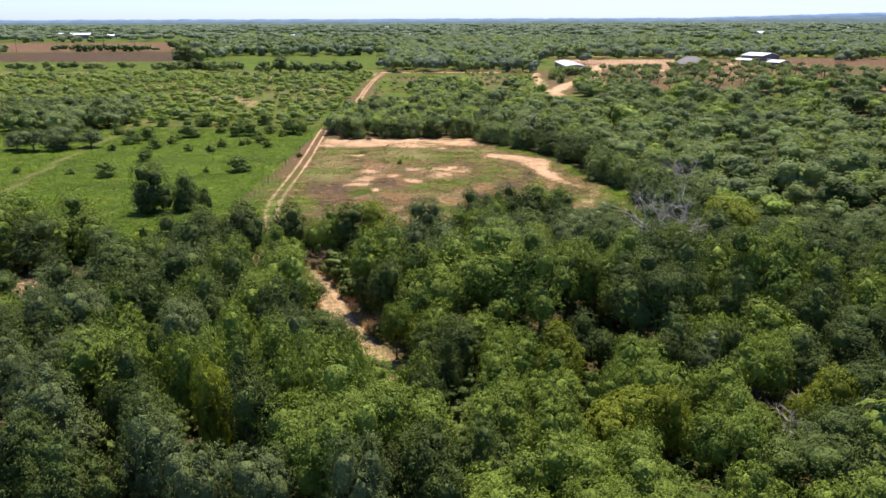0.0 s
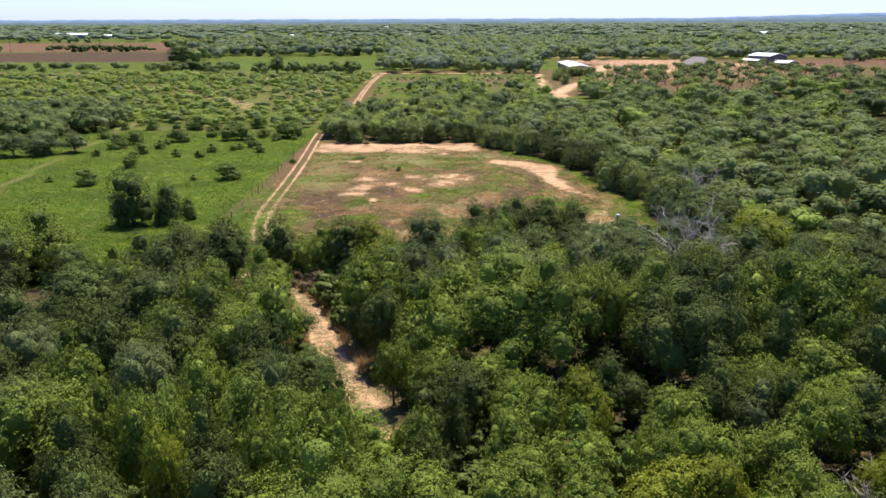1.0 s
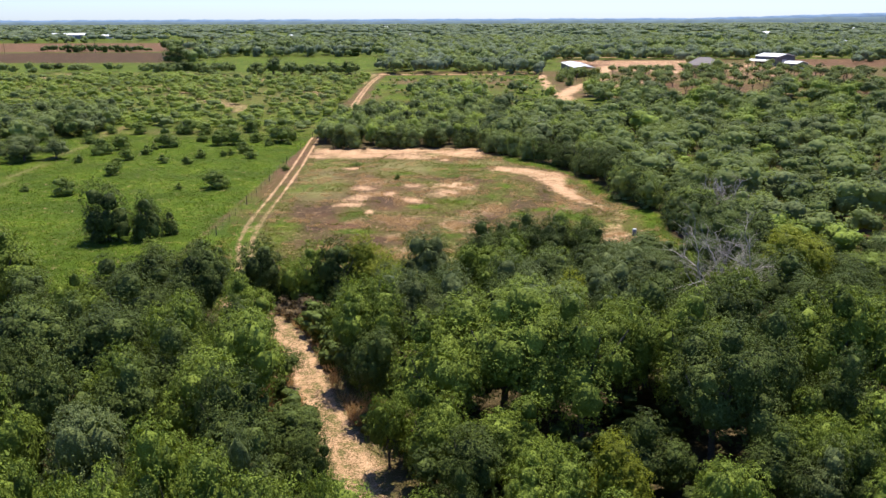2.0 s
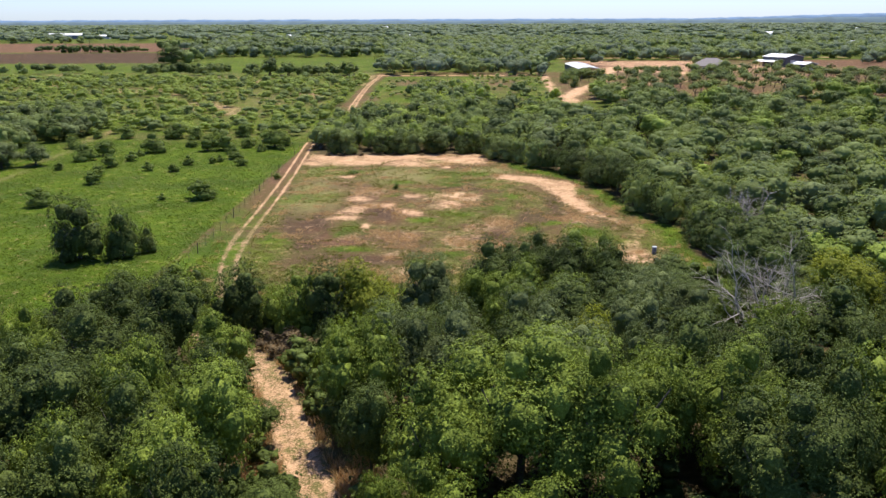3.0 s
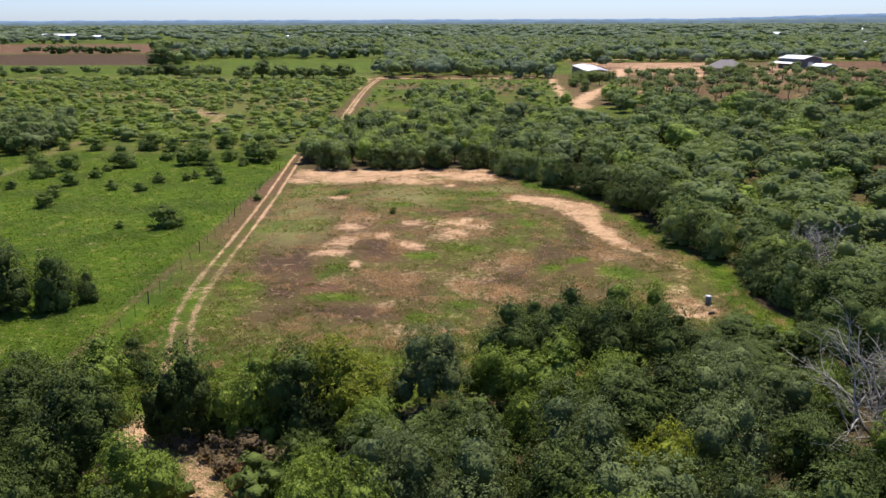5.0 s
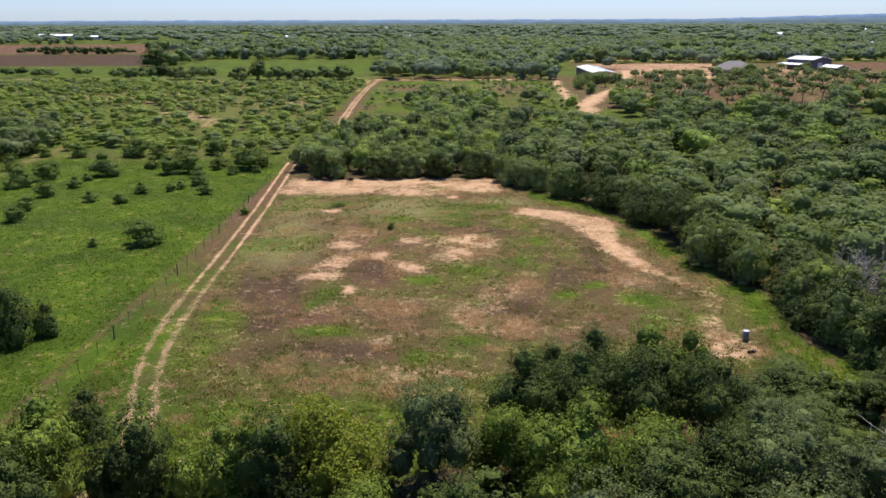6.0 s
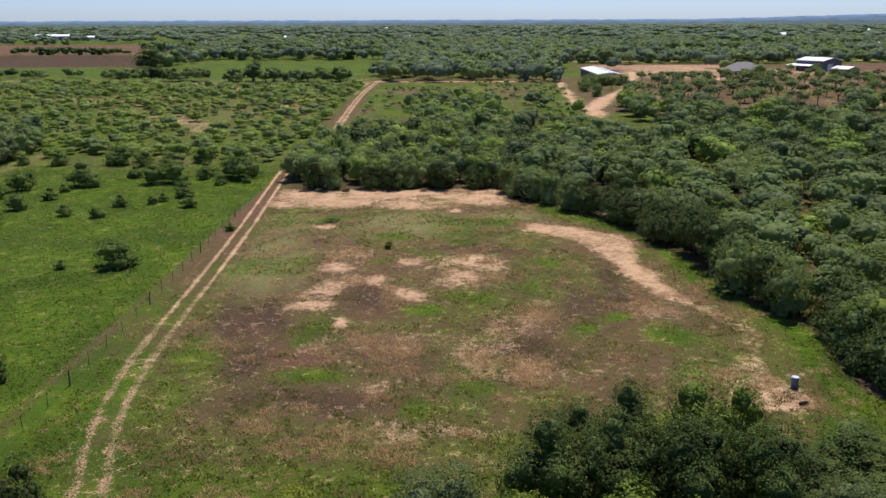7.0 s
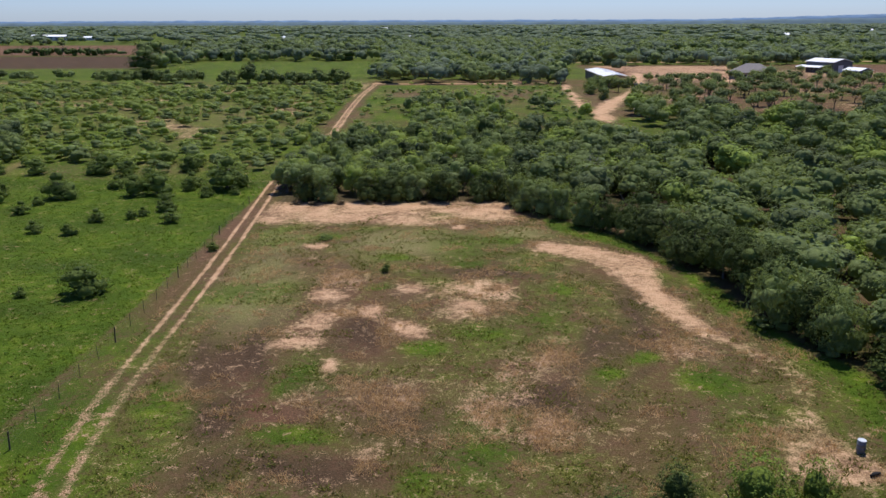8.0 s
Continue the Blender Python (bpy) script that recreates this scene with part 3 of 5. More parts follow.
# ---- trees and bushes ----
def ball_grid(n):
    """A unit ball of quads, n by n on each of its six sides."""
    verts, faces = [], []
    for axis in range(3):
        for sign in (-1, 1):
            start = len(verts)
            for a in range(n + 1):
                for b in range(n + 1):
                    p = [0.0, 0.0, 0.0]
                    p[axis], p[(axis + 1) % 3], p[(axis + 2) % 3] = sign, sign * (2 * a / n - 1), 2 * b / n - 1
                    verts.append(Vector(p).normalized())
            for a in range(n):
                for b in range(n):
                    q = start + a * (n + 1) + b
                    faces.append((q, q + n + 1, q + n + 2, q + 1))
    return np.array([tuple(v) for v in verts]), np.array(faces)


def crown_arrays(rng, radius, low, high, lobes, leaves, leaf, core=2, core_size=0.62, spread=0.62, lobe_r=(0.24, 0.50), clump=0.34, each=9, dome=0.25):
    """Boughs round a stem, each covered with clumps of leaves that turn outwards and up. Returns vertices, triangles and tints."""
    mid, half = (low + high) / 2, (high - low) / 2
    d = rng.normal(size=(lobes, 3))
    d[:, 2] = np.abs(d[:, 2]) - 0.35
    d /= np.linalg.norm(d, axis=1)[:, None]
    reach = rng.uniform(0.5, 1.22, lobes)[:, None] * spread
    cen = d * reach * np.array([radius, radius, half]) + np.array([0, 0, mid])
    cen[0] = (0, 0, mid)
    lr = rng.uniform(*lobe_r, lobes) * min(radius, half * 1.25)
    lr[0] *= 1.35
    lobe_tint = rng.uniform(0, 1, lobes)
    want = leaves // each
    pts, dirs, tints = [], [], []
    while want > 0:
        n = want * 2 + 20
        k = rng.choice(lobes, n, p=lr ** 2 / np.sum(lr ** 2))
        v = rng.normal(size=(n, 3)) + (0, 0, 0.35)
        v /= np.linalg.norm(v, axis=1)[:, None]
        p = cen[k] + v * (lr[k] * rng.uniform(0.78, 1.16, n))[:, None]
        gap = np.linalg.norm(p[:, None, :] - cen[None], axis=2) / lr[None]
        gap[np.arange(n), k] = 9
        ok = (gap.min(axis=1) > 0.86) & (p[:, 2] > 0.06 * high) & (v[:, 2] > -0.8)
        p, v, k = p[ok][:want], v[ok][:want], k[ok][:want]
        pts.append(p)
        dirs.append(v)
        tints.append(0.5 * lobe_tint[k] + 0.5 * rng.uniform(0, 1, len(k)))
        want -= len(p)
    p, v, ti = np.concatenate(pts), np.concatenate(dirs), np.concatenate(tints)
    size = clump * rng.uniform(0.55, 1.3, len(p))
    p, v, ti, size = (np.repeat(q, each, 0) for q in (p, v, ti, size))
    n = len(p)
    out = v * 0.75 + np.array([0, 0, 0.45]) + rng.normal(size=(n, 3)) * 0.62
    out /= np.linalg.norm(out, axis=1)[:, None]
    p = p + out * (size * rng.uniform(0.55, 1.05, n))[:, None] * np.array([1.15, 1.15, 0.8])
    whole = (p - np.array([0, 0, max(mid - half * 0.5, 0)])) / np.array([radius, radius, half * 1.2])
    whole /= np.linalg.norm(whole, axis=1)[:, None]
    nor = (1 - dome) * (0.6 * out + 0.5 * v) + dome * whole + rng.normal(size=(n, 3)) * 0.28 + np.array([0, 0, 0.12])
    nor /= np.linalg.norm(nor, axis=1)[:, None]
    u = np.cross(nor, rng.normal(size=(n, 3)))
    u /= np.linalg.norm(u, axis=1)[:, None]
    w = np.cross(nor, u)
    size = (leaf * rng.uniform(0.6, 1.3, n))[:, None]
    leafs = np.stack([p - u * size - w * size * 0.35, p + u * size * 0.2 + w * size * 0.75, p + u * size - w * size * 0.4], 1).reshape(-1, 3)
    wide = radius / np.percentile(np.hypot(leafs[:, 0], leafs[:, 1]), 96)
    rise = (high - 0.08 * high) / (np.percentile(leafs[:, 2], 99.3) - 0.08 * high)
    fit = np.array([wide, wide, rise])
    leafs, cen = leafs * fit + (0, 0, 0.08 * high * (1 - rise)), cen * fit + (0, 0, 0.08 * high * (1 - rise))
    lr = lr * min(wide, rise)
    verts, faces, tint = [leafs], [np.arange(3 * n).reshape(-1, 3)], [np.repeat(ti, 3)]
    if core:
        bv, bq = ball_grid(core)
        bq = bq[bv[bq].mean(axis=1)[:, 2] > -0.72]
        bf = np.concatenate([bq[:, [0, 1, 2]], bq[:, [0, 2, 3]]])
        key = np.round(bv * 50).astype(int) @ np.array([1, 1000, 1000000])
        _, first, same = np.unique(key, return_index=True, return_inverse=True)
        bv, bf = bv[first], same.ravel()[bf]
        at = 3 * n
        for k in range(lobes):
            wob = 1 + rng.uniform(-0.20, 0.16, len(bv))[:, None]
            q = cen[k] + bv * wob * lr[k] * core_size
            q[:, 2] = np.maximum(q[:, 2], 0.02 * high)
            verts.append(q)
            faces.append(bf + at)
            tint.append(0.5 * lobe_tint[k] + 0.4 * rng.uniform(0, 1, len(bv)))
            at += len(bv)
    return np.concatenate(verts), np.concatenate(faces), np.concatenate(tint)


def trunk_arrays(rng, high, spread, limbs, girth):
    """A trunk that forks into tapering limbs."""
    verts, faces = [], []

    def add(points, radii, sides):
        v, f = tube(points, radii, sides)
        faces.extend([tuple(i + len(verts) for i in q) for q in f])
        verts.extend(v)
    fork = high * rng.uniform(0.22, 0.32)
    bow = Vector((rng.normal() * 0.12, rng.normal() * 0.12, 0))
    add([(0, 0, -0.15), bow * 0.6 + Vector((0, 0, fork * 0.5)), bow + Vector((0, 0, fork))], [girth * 1.25, girth, girth * 0.85], 7)
    for k in range(limbs):
        w = 2 * math.pi * (k + rng.uniform(-0.3, 0.3)) / limbs
        out = Vector((math.cos(w), math.sin(w), 0)) * spread * rng.uniform(0.45, 0.8)
        a = bow + Vector((0, 0, fork * rng.uniform(0.75, 1.0)))
        b = a + out * 0.5 + Vector((0, 0, high * 0.22))
        c = a + out + Vector((0, 0, high * rng.uniform(0.36, 0.5)))
        add([a, b, c], [girth * 0.6, girth * 0.42, girth * 0.14], 5)
        e = b + Vector((rng.normal(), rng.normal(), 1.0)) * spread * 0.22
        add([b, e], [girth * 0.3, girth * 0.08], 4)
    return np.array([tuple(v) for v in verts]), np.array(faces)


SPECIES = {
    # leaves, label, crown from and to (of 7 m), lobes, leaves, leaf size
    "bright": ("bright", "bright green broadleaf tree in the dense wood", -1.2, 7.0, 17, 7600, 0.088),
    "dark": ("dark", "dark green tree with a dense rounded crown", -1.2, 7.0, 15, 7600, 0.082),
    "gray": ("gray", "grey-green feathery tree among darker neighbours", -1.2, 7.0, 19, 7800, 0.078),
    "yellow": ("yellow", "yellow-green tree with a loose sunlit crown", -1.2, 7.0, 16, 7200, 0.09),
    "leafy": ("bright", "bright green bushy tree with leaves down to the grass", -4.0, 7.0, 18, 7600, 0.086),
    "low": ("dark", "dark bushy tree with leaves down to the grass", -4.0, 7.0, 16, 6400, 0.088),
    "great_bright": ("bright", "tall bright green tree with a wide layered crown", -1.2, 7.0, 27, 15000, 0.060),
    "great_dark": ("dark", "tall dark green tree with a wide dense crown", -1.2, 7.0, 25, 15000, 0.058),
    "brush": ("brush", "dry brown brush under the trees", -4.0, 7.0, 9, 1400, 0.17),
    "thorn": ("thorn", "spreading green thorn tree at the wood's edge", -5.0, 7.0, 13, 4600, 0.1),
    "bush": ("bush", "rounded dark green bush standing in grass", -4.0, 7.0, 11, 3000, 0.1),
    "grove": ("thorn", "open-crowned thorn tree with a dark leaning trunk", 2.4, 7.0, 12, 2200, 0.11),
}
MESHES = {}


def variants(kind, count=4):
    if kind not in MESHES:
        leaf, label, low, high, lobes, leaves, size = SPECIES[kind]
        out = []
        for i in range(count):
            rng = np.random.default_rng(100 + 17 * i + len(MESHES) * 911)
            shape = (0.50, (0.34, 0.52), 0.3, 8, 0.6) if kind == "bush" else (0.56, (0.36, 0.52), 0.28, 7, 0.5) if kind in ("thorn", "grove") else (0.52, (0.34, 0.50), 0.30, 8, 0.45) if kind == "low" else (0.64, (0.20, 0.36), 0.28, 9, 0.3) if kind.startswith("great") else (0.60, (0.26, 0.46))
            v, f, t = crown_arrays(rng, 3.5, low, high, lobes, leaves, size, 2, 0.69, *shape)
            out.append((mesh_from("trunk", *trunk_arrays(rng, 7.0, 3.0, 5, 0.17), [BARK], None, True), mesh_from("crown", v, f, [LEAF[leaf]], t, True)))
        MESHES[kind] = out
    return MESHES[kind]


PLANTED = []
chance = random.Random(7)


def growth_limit(x, y, r):
    """How high the trees grow: low on the strip south of the track, on the dip behind the near thicket and round the western clearing."""
    limit = 20.0
    for k in range(16):
        v = 52 + 1.8 * k
        if v > y + 1:
            u = float(np.interp(v, [p[1] for p in TRACK_SOUTH], [p[0] for p in TRACK_SOUTH]))
            mid = 0.8 + (u - 0.8) * (y - 1.4) / (v - 1.4)
            if abs(x - mid) < 0.68 * r:
                limit = min(limit, max(2.4, 28.8 * (v - y) / (v - 1.4)))
    if x > 2 and y < 52.5:
        limit = min(limit, 6.3)
    if x < -36 and 54 < y < 71:
        limit = min(limit, 4.4)
    return limit


def plant(x, y, h, r, kind, group=""):
    """One tree or bush of its own, with its trunk and its crown."""
    if y < 81 and kind in ("bright", "dark", "gray", "yellow"):
        r = min(r, max(1.3, float(line_distance(x, y, TRACK_SOUTH)) - (0.2 if y < 66 else -0.5)))
        h = min(h, growth_limit(x, y, r))
    if kind in ("bright", "dark") and r > 4.1:
        kind = "great_" + kind
    trunk, crown = chance.choice(variants(kind))
    m = pose(x, y, ground_z(x, y), 0, 0, chance.uniform(0, 360)) @ Matrix.Diagonal((r / 3.5, r / 3.5, h / 7.0, 1))
    name, cat = ("bush", "bush") if kind in ("bush", "brush") else ("tree", "tree")
    ob = thing(name, m, SPECIES[kind][1], cat, group)
    part("trunk", trunk, None, ob)
    part("crown", crown, None, ob)
    PLANTED.append((x, y, r))
    return ob


def clear_of(x, y, room):
    return all((x - a) ** 2 + (y - b) ** 2 > (room * r + 0.9) ** 2 for a, b, r in PLANTED)


# trees that stand out, area by area: place, height, radius, kind
for x, y, h, r, kind in ((4.2, 60.2, 11.4, 5.6, "bright"), (9.6, 58.6, 11.2, 4.6, "bright"), (-0.8, 58.8, 9.6, 3.9, "bright"), (6.6, 63.4, 9.6, 4.3, "bright"), (0.9, 63.2, 9.0, 3.6, "bright"), (12.6, 63.0, 9.0, 3.4, "bright"),
                         (16.0, 66.6, 9.6, 4.0, "dark"), (8.8, 70.4, 8.4, 3.6, "gray"), (-26.7, 71.4, 8.6, 3.9, "dark"), (-23.0, 78.6, 8.6, 3.0, "dark"), (-25.6, 61.9, 8.6, 3.9, "dark"), (-19.1, 59.4, 8.6, 3.3, "dark"),
                         (-15.0, 61.6, 8.6, 3.7, "bright"), (-13.1, 65.8, 5.5, 2.0, "dark"), (-13.2, 51.0, 8.6, 2.9, "dark"), (-20.0, 52.9, 8.6, 3.0, "dark"), (-24.9, 53.3, 8.6, 3.1, "dark"), (-20.3, 46.8, 8.6, 2.9, "gray"),
                         (-25.6, 49.1, 8.6, 2.6, "bright"), (-7.9, 48.7, 5.5, 1.8, "dark"), (-10.2, 43.2, 9.0, 1.6, "gray"), (-14.3, 43.7, 9.0, 2.5, "bright"), (-11.4, 40.3, 9.0, 2.6, "bright"), (-7.9, 39.1, 9.0, 2.5, "bright"),
                         (-5.7, 38.9, 9.0, 1.6, "bright"), (-8.5, 35.5, 9.0, 2.3, "bright"), (-12.7, 37.1, 9.0, 1.9, "dark"), (-16.5, 39.0, 9.0, 2.4, "bright"), (-20.0, 39.8, 9.0, 2.1, "bright"), (-20.1, 36.4, 9.0, 2.3, "dark"),
                         (-13.9, 34.7, 9.0, 1.5, "yellow"), (-4.9, 35.3, 9.0, 1.7, "bright"), (13.9, 69.2, 7.7, 2.6, "gray"), (-6.8, 65.2, 5.5, 2.1, "dark"), (-3.6, 54.1, 5.5, 1.7, "bright"), (17.2, 62.1, 10.2, 4.2, "bright"),
                         (18.0, 55.5, 10.2, 4.5, "dark"), (22.7, 58.7, 10.2, 3.4, "dark"), (28.0, 62.6, 10.2, 4.0, "bright"), (19.6, 48.2, 10.2, 2.5, "dark"), (12.1, 50.1, 10.2, 2.7, "dark"), (1.0, 44.6, 6.2, 1.5, "dark"),
                         (5.9, 45.6, 6.2, 2.6, "bright"), (4.5, 40.7, 6.2, 2.3, "bright"), (8.9, 41.0, 6.2, 2.5, "bright"), (15.5, 45.0, 6.2, 2.5, "bright"), (16.0, 40.5, 6.2, 2.6, "bright"), (21.3, 47.0, 6.2, 2.2, "gray"),
                         (23.5, 46.7, 6.2, 2.2, "dark"), (28.0, 51.7, 6.2, 3.3, "bright"), (24.7, 44.1, 6.2, 2.4, "bright"), (20.5, 40.5, 6.2, 2.5, "bright"), (22.7, 48.2, 10.2, 2.1, "bright"), (12.4, 39.3, 6.2, 2.0, "bright"),
                         (-1.2, 42.2, 6.2, 1.7, "bright"), (-0.7, 39.1, 6.2, 1.7, "dark"), (31.5, 61.4, 10.2, 4.0, "bright"), (26.8, 38.5, 6.6, 2.3, "yellow")):
    plant(x, y, h, r, kind, "trees of the southern wood")
for x, y, h, r, kind in ((-30.2, 85.6, 6.6, 3.2, "dark"), (-26.4, 88.6, 6.6, 3.4, "leafy"), (-31.2, 89.4, 6.2, 3.0, "leafy"), (-26.7, 96.4, 3.8, 1.8, "low"), (-19.7, 86.8, 7.2, 3.0, "low"), (-14.4, 86.6, 6.8, 2.9, "leafy"), (-11.0, 85.6, 7.2, 2.6, "low"),
                         (-7.9, 87.4, 7.2, 3.6, "yellow"), (-2.4, 90.0, 7.2, 3.2, "gray"), (3.8, 96.2, 7.0, 3.0, "dark"), (7.6, 96.0, 7.0, 3.0, "dark"), (5.8, 87.6, 7.2, 3.7, "leafy"), (11.4, 94.6, 7.2, 3.2, "dark"), (13.4, 101.2, 7.2, 3.4, "leafy"),
                         (9.8, 81.4, 7.2, 3.4, "dark"), (9.4, 101.4, 6.5, 2.6, "dark"), (16.6, 102.0, 6.4, 2.4, "leafy"), (6.0, 100.4, 5.6, 2.4, "dark"), (-3.9, 72.4, 8.6, 3.3, "gray"),
                         (-0.2, 71.7, 8.6, 3.6, "gray"), (-6.1, 67.5, 8.6, 3.4, "bright"), (6.4, 77.3, 8.2, 3.4, "gray"), (19.3, 91.5, 5.6, 2.8, "gray"),
                         (20.8, 84.9, 6.0, 2.8, "gray"), (31.6, 97.0, 7.0, 4.2, "dark"), (17.5, 85.9, 6.6, 3.6, "gray"), (14.0, 85.5, 6.4, 2.8, "dark"), (37.7, 89.3, 7.4, 3.9, "yellow"), (-19.6, 78.8, 3.0, 1.2, "bright"),
                         (-24.1, 75.0, 6.6, 2.9, "dark"), (-7.6, 70.0, 5.2, 2.1, "dark"), (15.6, 94.6, 6.8, 3.0, "dark"), (14.6, 78.0, 7.6, 3.4, "gray")):
    plant(x, y, h, r, kind, "trees along the field's near side")
for x, y, h, r, kind in ((-52.0, 84.3, 9.0, 5.4, "leafy"), (-46.4, 86.8, 8.4, 5.0, "leafy"), (-49.0, 81.0, 7.0, 4.0, "low"), (-39.2, 79.4, 6.0, 3.2, "low"), (-57.1, 89.3, 7.9, 5.0, "low"), (-40.8, 68.7, 5.7, 3.0, "gray")):
    plant(x, y, h, r, kind, "trees by the pasture")
for x, y, h, r, kind in ((-45.6, 111.6, 8.2, 3.7, "low"), (-40.8, 113.0, 6.6, 2.6, "low"), (-38.5, 114.8, 3.6, 1.4, "low"), 
                         (-6.2, 66.6, 4.2, 1.9, "low"), (-7.4, 70.6, 4.4, 1.7, "low"), (-8.2, 74.0, 4.0, 1.6, "bright"), (-19.4, 81.4, 1.8, 1.3, "bush"), (-17.0, 86.6, 3.2, 1.6, "low"), (-12.8, 86.8, 3.2, 1.6, "low"), (-9.4, 84.2, 3.6, 1.7, "low"), (-9.9, 79.6, 4.0, 2.0, "low"), (-8.6, 75.6, 5.0, 2.1, "bright"), (-23.6, 80.6, 4.0, 1.9, "dark")):
    plant(x, y, h, r, kind, "trees by the pasture")
for x, y, h, r in ((-94.5, 172.0, 5.2, 4.0), (-89.0, 174.5, 5.6, 4.2), (-84.0, 178.0, 4.6, 3.4), (-91.5, 179.5, 5.0, 3.8), (-99.5, 174.0, 4.4, 3.4)):
    plant(x, y, h, r, "gray", "trees by the pasture")
for x, y, h, r, kind in ((28.9, 137.5, 6.6, 3.2, "thorn"), (38.6, 153.0, 6.6, 3.6, "thorn"), (31.5, 130.5, 6.0, 2.7, "thorn"), (33.4, 112.5, 5.6, 2.7, "thorn"), (37.6, 109.5, 6.2, 3.4, "thorn"), (38.0, 133.0, 6.6, 4.1, "thorn"), (33.0, 119.5, 5.4, 2.6, "thorn")):
    plant(x, y, h, r, kind, "trees along the field's far sides")
for x, y, h, r in ((-65.7, 194.4, 4.9, 3.6), (-40.6, 201.7, 6.4, 4.8), (-66.5, 183.0, 2.3, 1.7), (-58.9, 172.0, 2.0, 1.5), (-53.7, 170.8, 1.9, 1.4), (-68.3, 175.7, 2.8, 2.1), (-64.4, 158.5, 2.7, 2.0), (-76.8, 183.8, 4.2, 3.1),
                   (-75.2, 189.9, 3.7, 2.7), (-53.0, 178.4, 2.2, 1.6), (-48.9, 180.0, 1.6, 1.2), (-47.6, 181.9, 1.6, 1.2), (-42.3, 177.8, 2.4, 1.8), (-41.2, 146.9, 3.6, 3.1), (-62.4, 213.4, 3.4, 2.5), (-67.4, 214.8, 4.5, 3.3),
                   (-51.1, 197.2, 4.2, 3.1), (-54.4, 196.0, 4.2, 3.1), (-51.0, 216.9, 3.7, 2.8), (-86.3, 199.9, 3.3, 2.5), (-76.1, 195.5, 2.9, 2.1), (-32.2, 163.0, 1.3, 1.0), (-46.5, 200.6, 2.5, 1.8), (-58.8, 225.6, 3.6, 2.6),
                   (-79.5, 214.6, 3.5, 2.6), (-86.7, 214.6, 2.5, 1.9), (-47.7, 191.9, 2.3, 1.7), (-42.4, 195.4, 2.1, 1.5), (-38.0, 196.9, 1.5, 1.1), (-59.5, 201.8, 2.5, 1.9), (-64.9, 141.1, 3.5, 2.6), (-90.1, 172.5, 2.3, 1.7),
                   (-66.3, 165.9, 2.5, 1.9), (-73.2, 143.5, 1.3, 1.0), (-67.0, 189.1, 1.6, 1.2), (-54.8, 205.6, 3.4, 2.5), (-45.6, 185.4, 2.7, 2.0), (-46.8, 203.7, 2.9, 2.2), (-76.6, 172.8, 1.9, 1.4), (-84.4, 144.9, 1.5, 1.1),
                   (-47.2, 145.3, 1.3, 0.9),
                   (-9.6, 154.0, 1.1, 0.7), (-18.5, 168.6, 0.7, 1.3)):
    plant(x, y, h, r, "bush", "bushes of the pasture")


def wooded_south(x, y):
    if y > float(south_edge(x)) - 1.2 or float(line_distance(x, y, TRACK_SOUTH)) < (2.7 if y < 66 else 2.1):
        return False
    if ((x + 44.5) / 9.5) ** 2 + ((y - 72.5) / 6.0) ** 2 < 1 or ((x + 21.6) / 4.2) ** 2 + ((y - 84.5) / 4.6) ** 2 < 1:
        return False
    if -47 < x < -34.5 and y > 73:
        return False
    if ((x - 18.0) / 8.5) ** 2 + ((y - 55.0) / 2.8) ** 2 < 1 or ((x - 29) / 4.5) ** 2 + ((y - 84.5) / 4.5) ** 2 < 1:
        return False
    return True


for x, y, h, r in ((-16.2, 83.8, 1.7, 1.5), (-14.0, 83.2, 1.9, 1.6), (-12.2, 82.2, 1.6, 1.4), (-18.4, 85.2, 1.5, 1.4), (-15.4, 81.6, 1.1, 1.1), (-11.0, 80.4, 1.3, 1.2), (-26.2, 86.6, 1.4, 1.3)):
    plant(x, y, h, r, "brush", "dry brush under the trees")
for x, h, r in ((-26.5, 0.9, 1.3), (-24.0, 0.7, 1.1), (-19.5, 1.0, 1.4), (-15.0, 0.8, 1.2), (-12.6, 0.9, 1.3), (-6.5, 0.7, 1.2)):
    plant(x, 189.6, h * 0.7, r * 0.8, "brush", "brush heaps along the field")

# the rest of the southern wood, closed canopy
for _ in range(4200):
    y = chance.uniform(25, 104)
    x = chance.uniform(-1, 1) * (9.5 + 0.545 * y)
    r = 2.2 + 2.5 * chance.random() ** 1.3
    if wooded_south(x, y) and all((x - a) ** 2 + (y - b) ** 2 > (0.78 * q + 0.64 * r) ** 2 for a, b, q in PLANTED):
        n = float(value_noise(x, y, 16, 77, 2)) + chance.uniform(-0.22, 0.22)
        kind = "gray" if n < 0.31 else "dark" if n < 0.52 else "bright" if n < 0.85 else "yellow"
        if (x < -9 or x > 16 and y > 52) and kind in ("yellow", "bright") and chance.random() < (0.35 if y < 58 and x < 0 else 0.65):
            kind = "dark"
        h = float(np.interp(y, [30, 48, 56, 64, 72, 82, 90], [9.0 if x < -3 else 7.2, 7.2, 8.6, 8.8, 7.6, 6.6, 5.8])) + 0.7 * (r - 3.4) + chance.uniform(-0.9, 0.9)
        plant(x, y, min(h, 3.8) if x > 16 and y > 90 else h, r, kind, "trees of the southern wood")

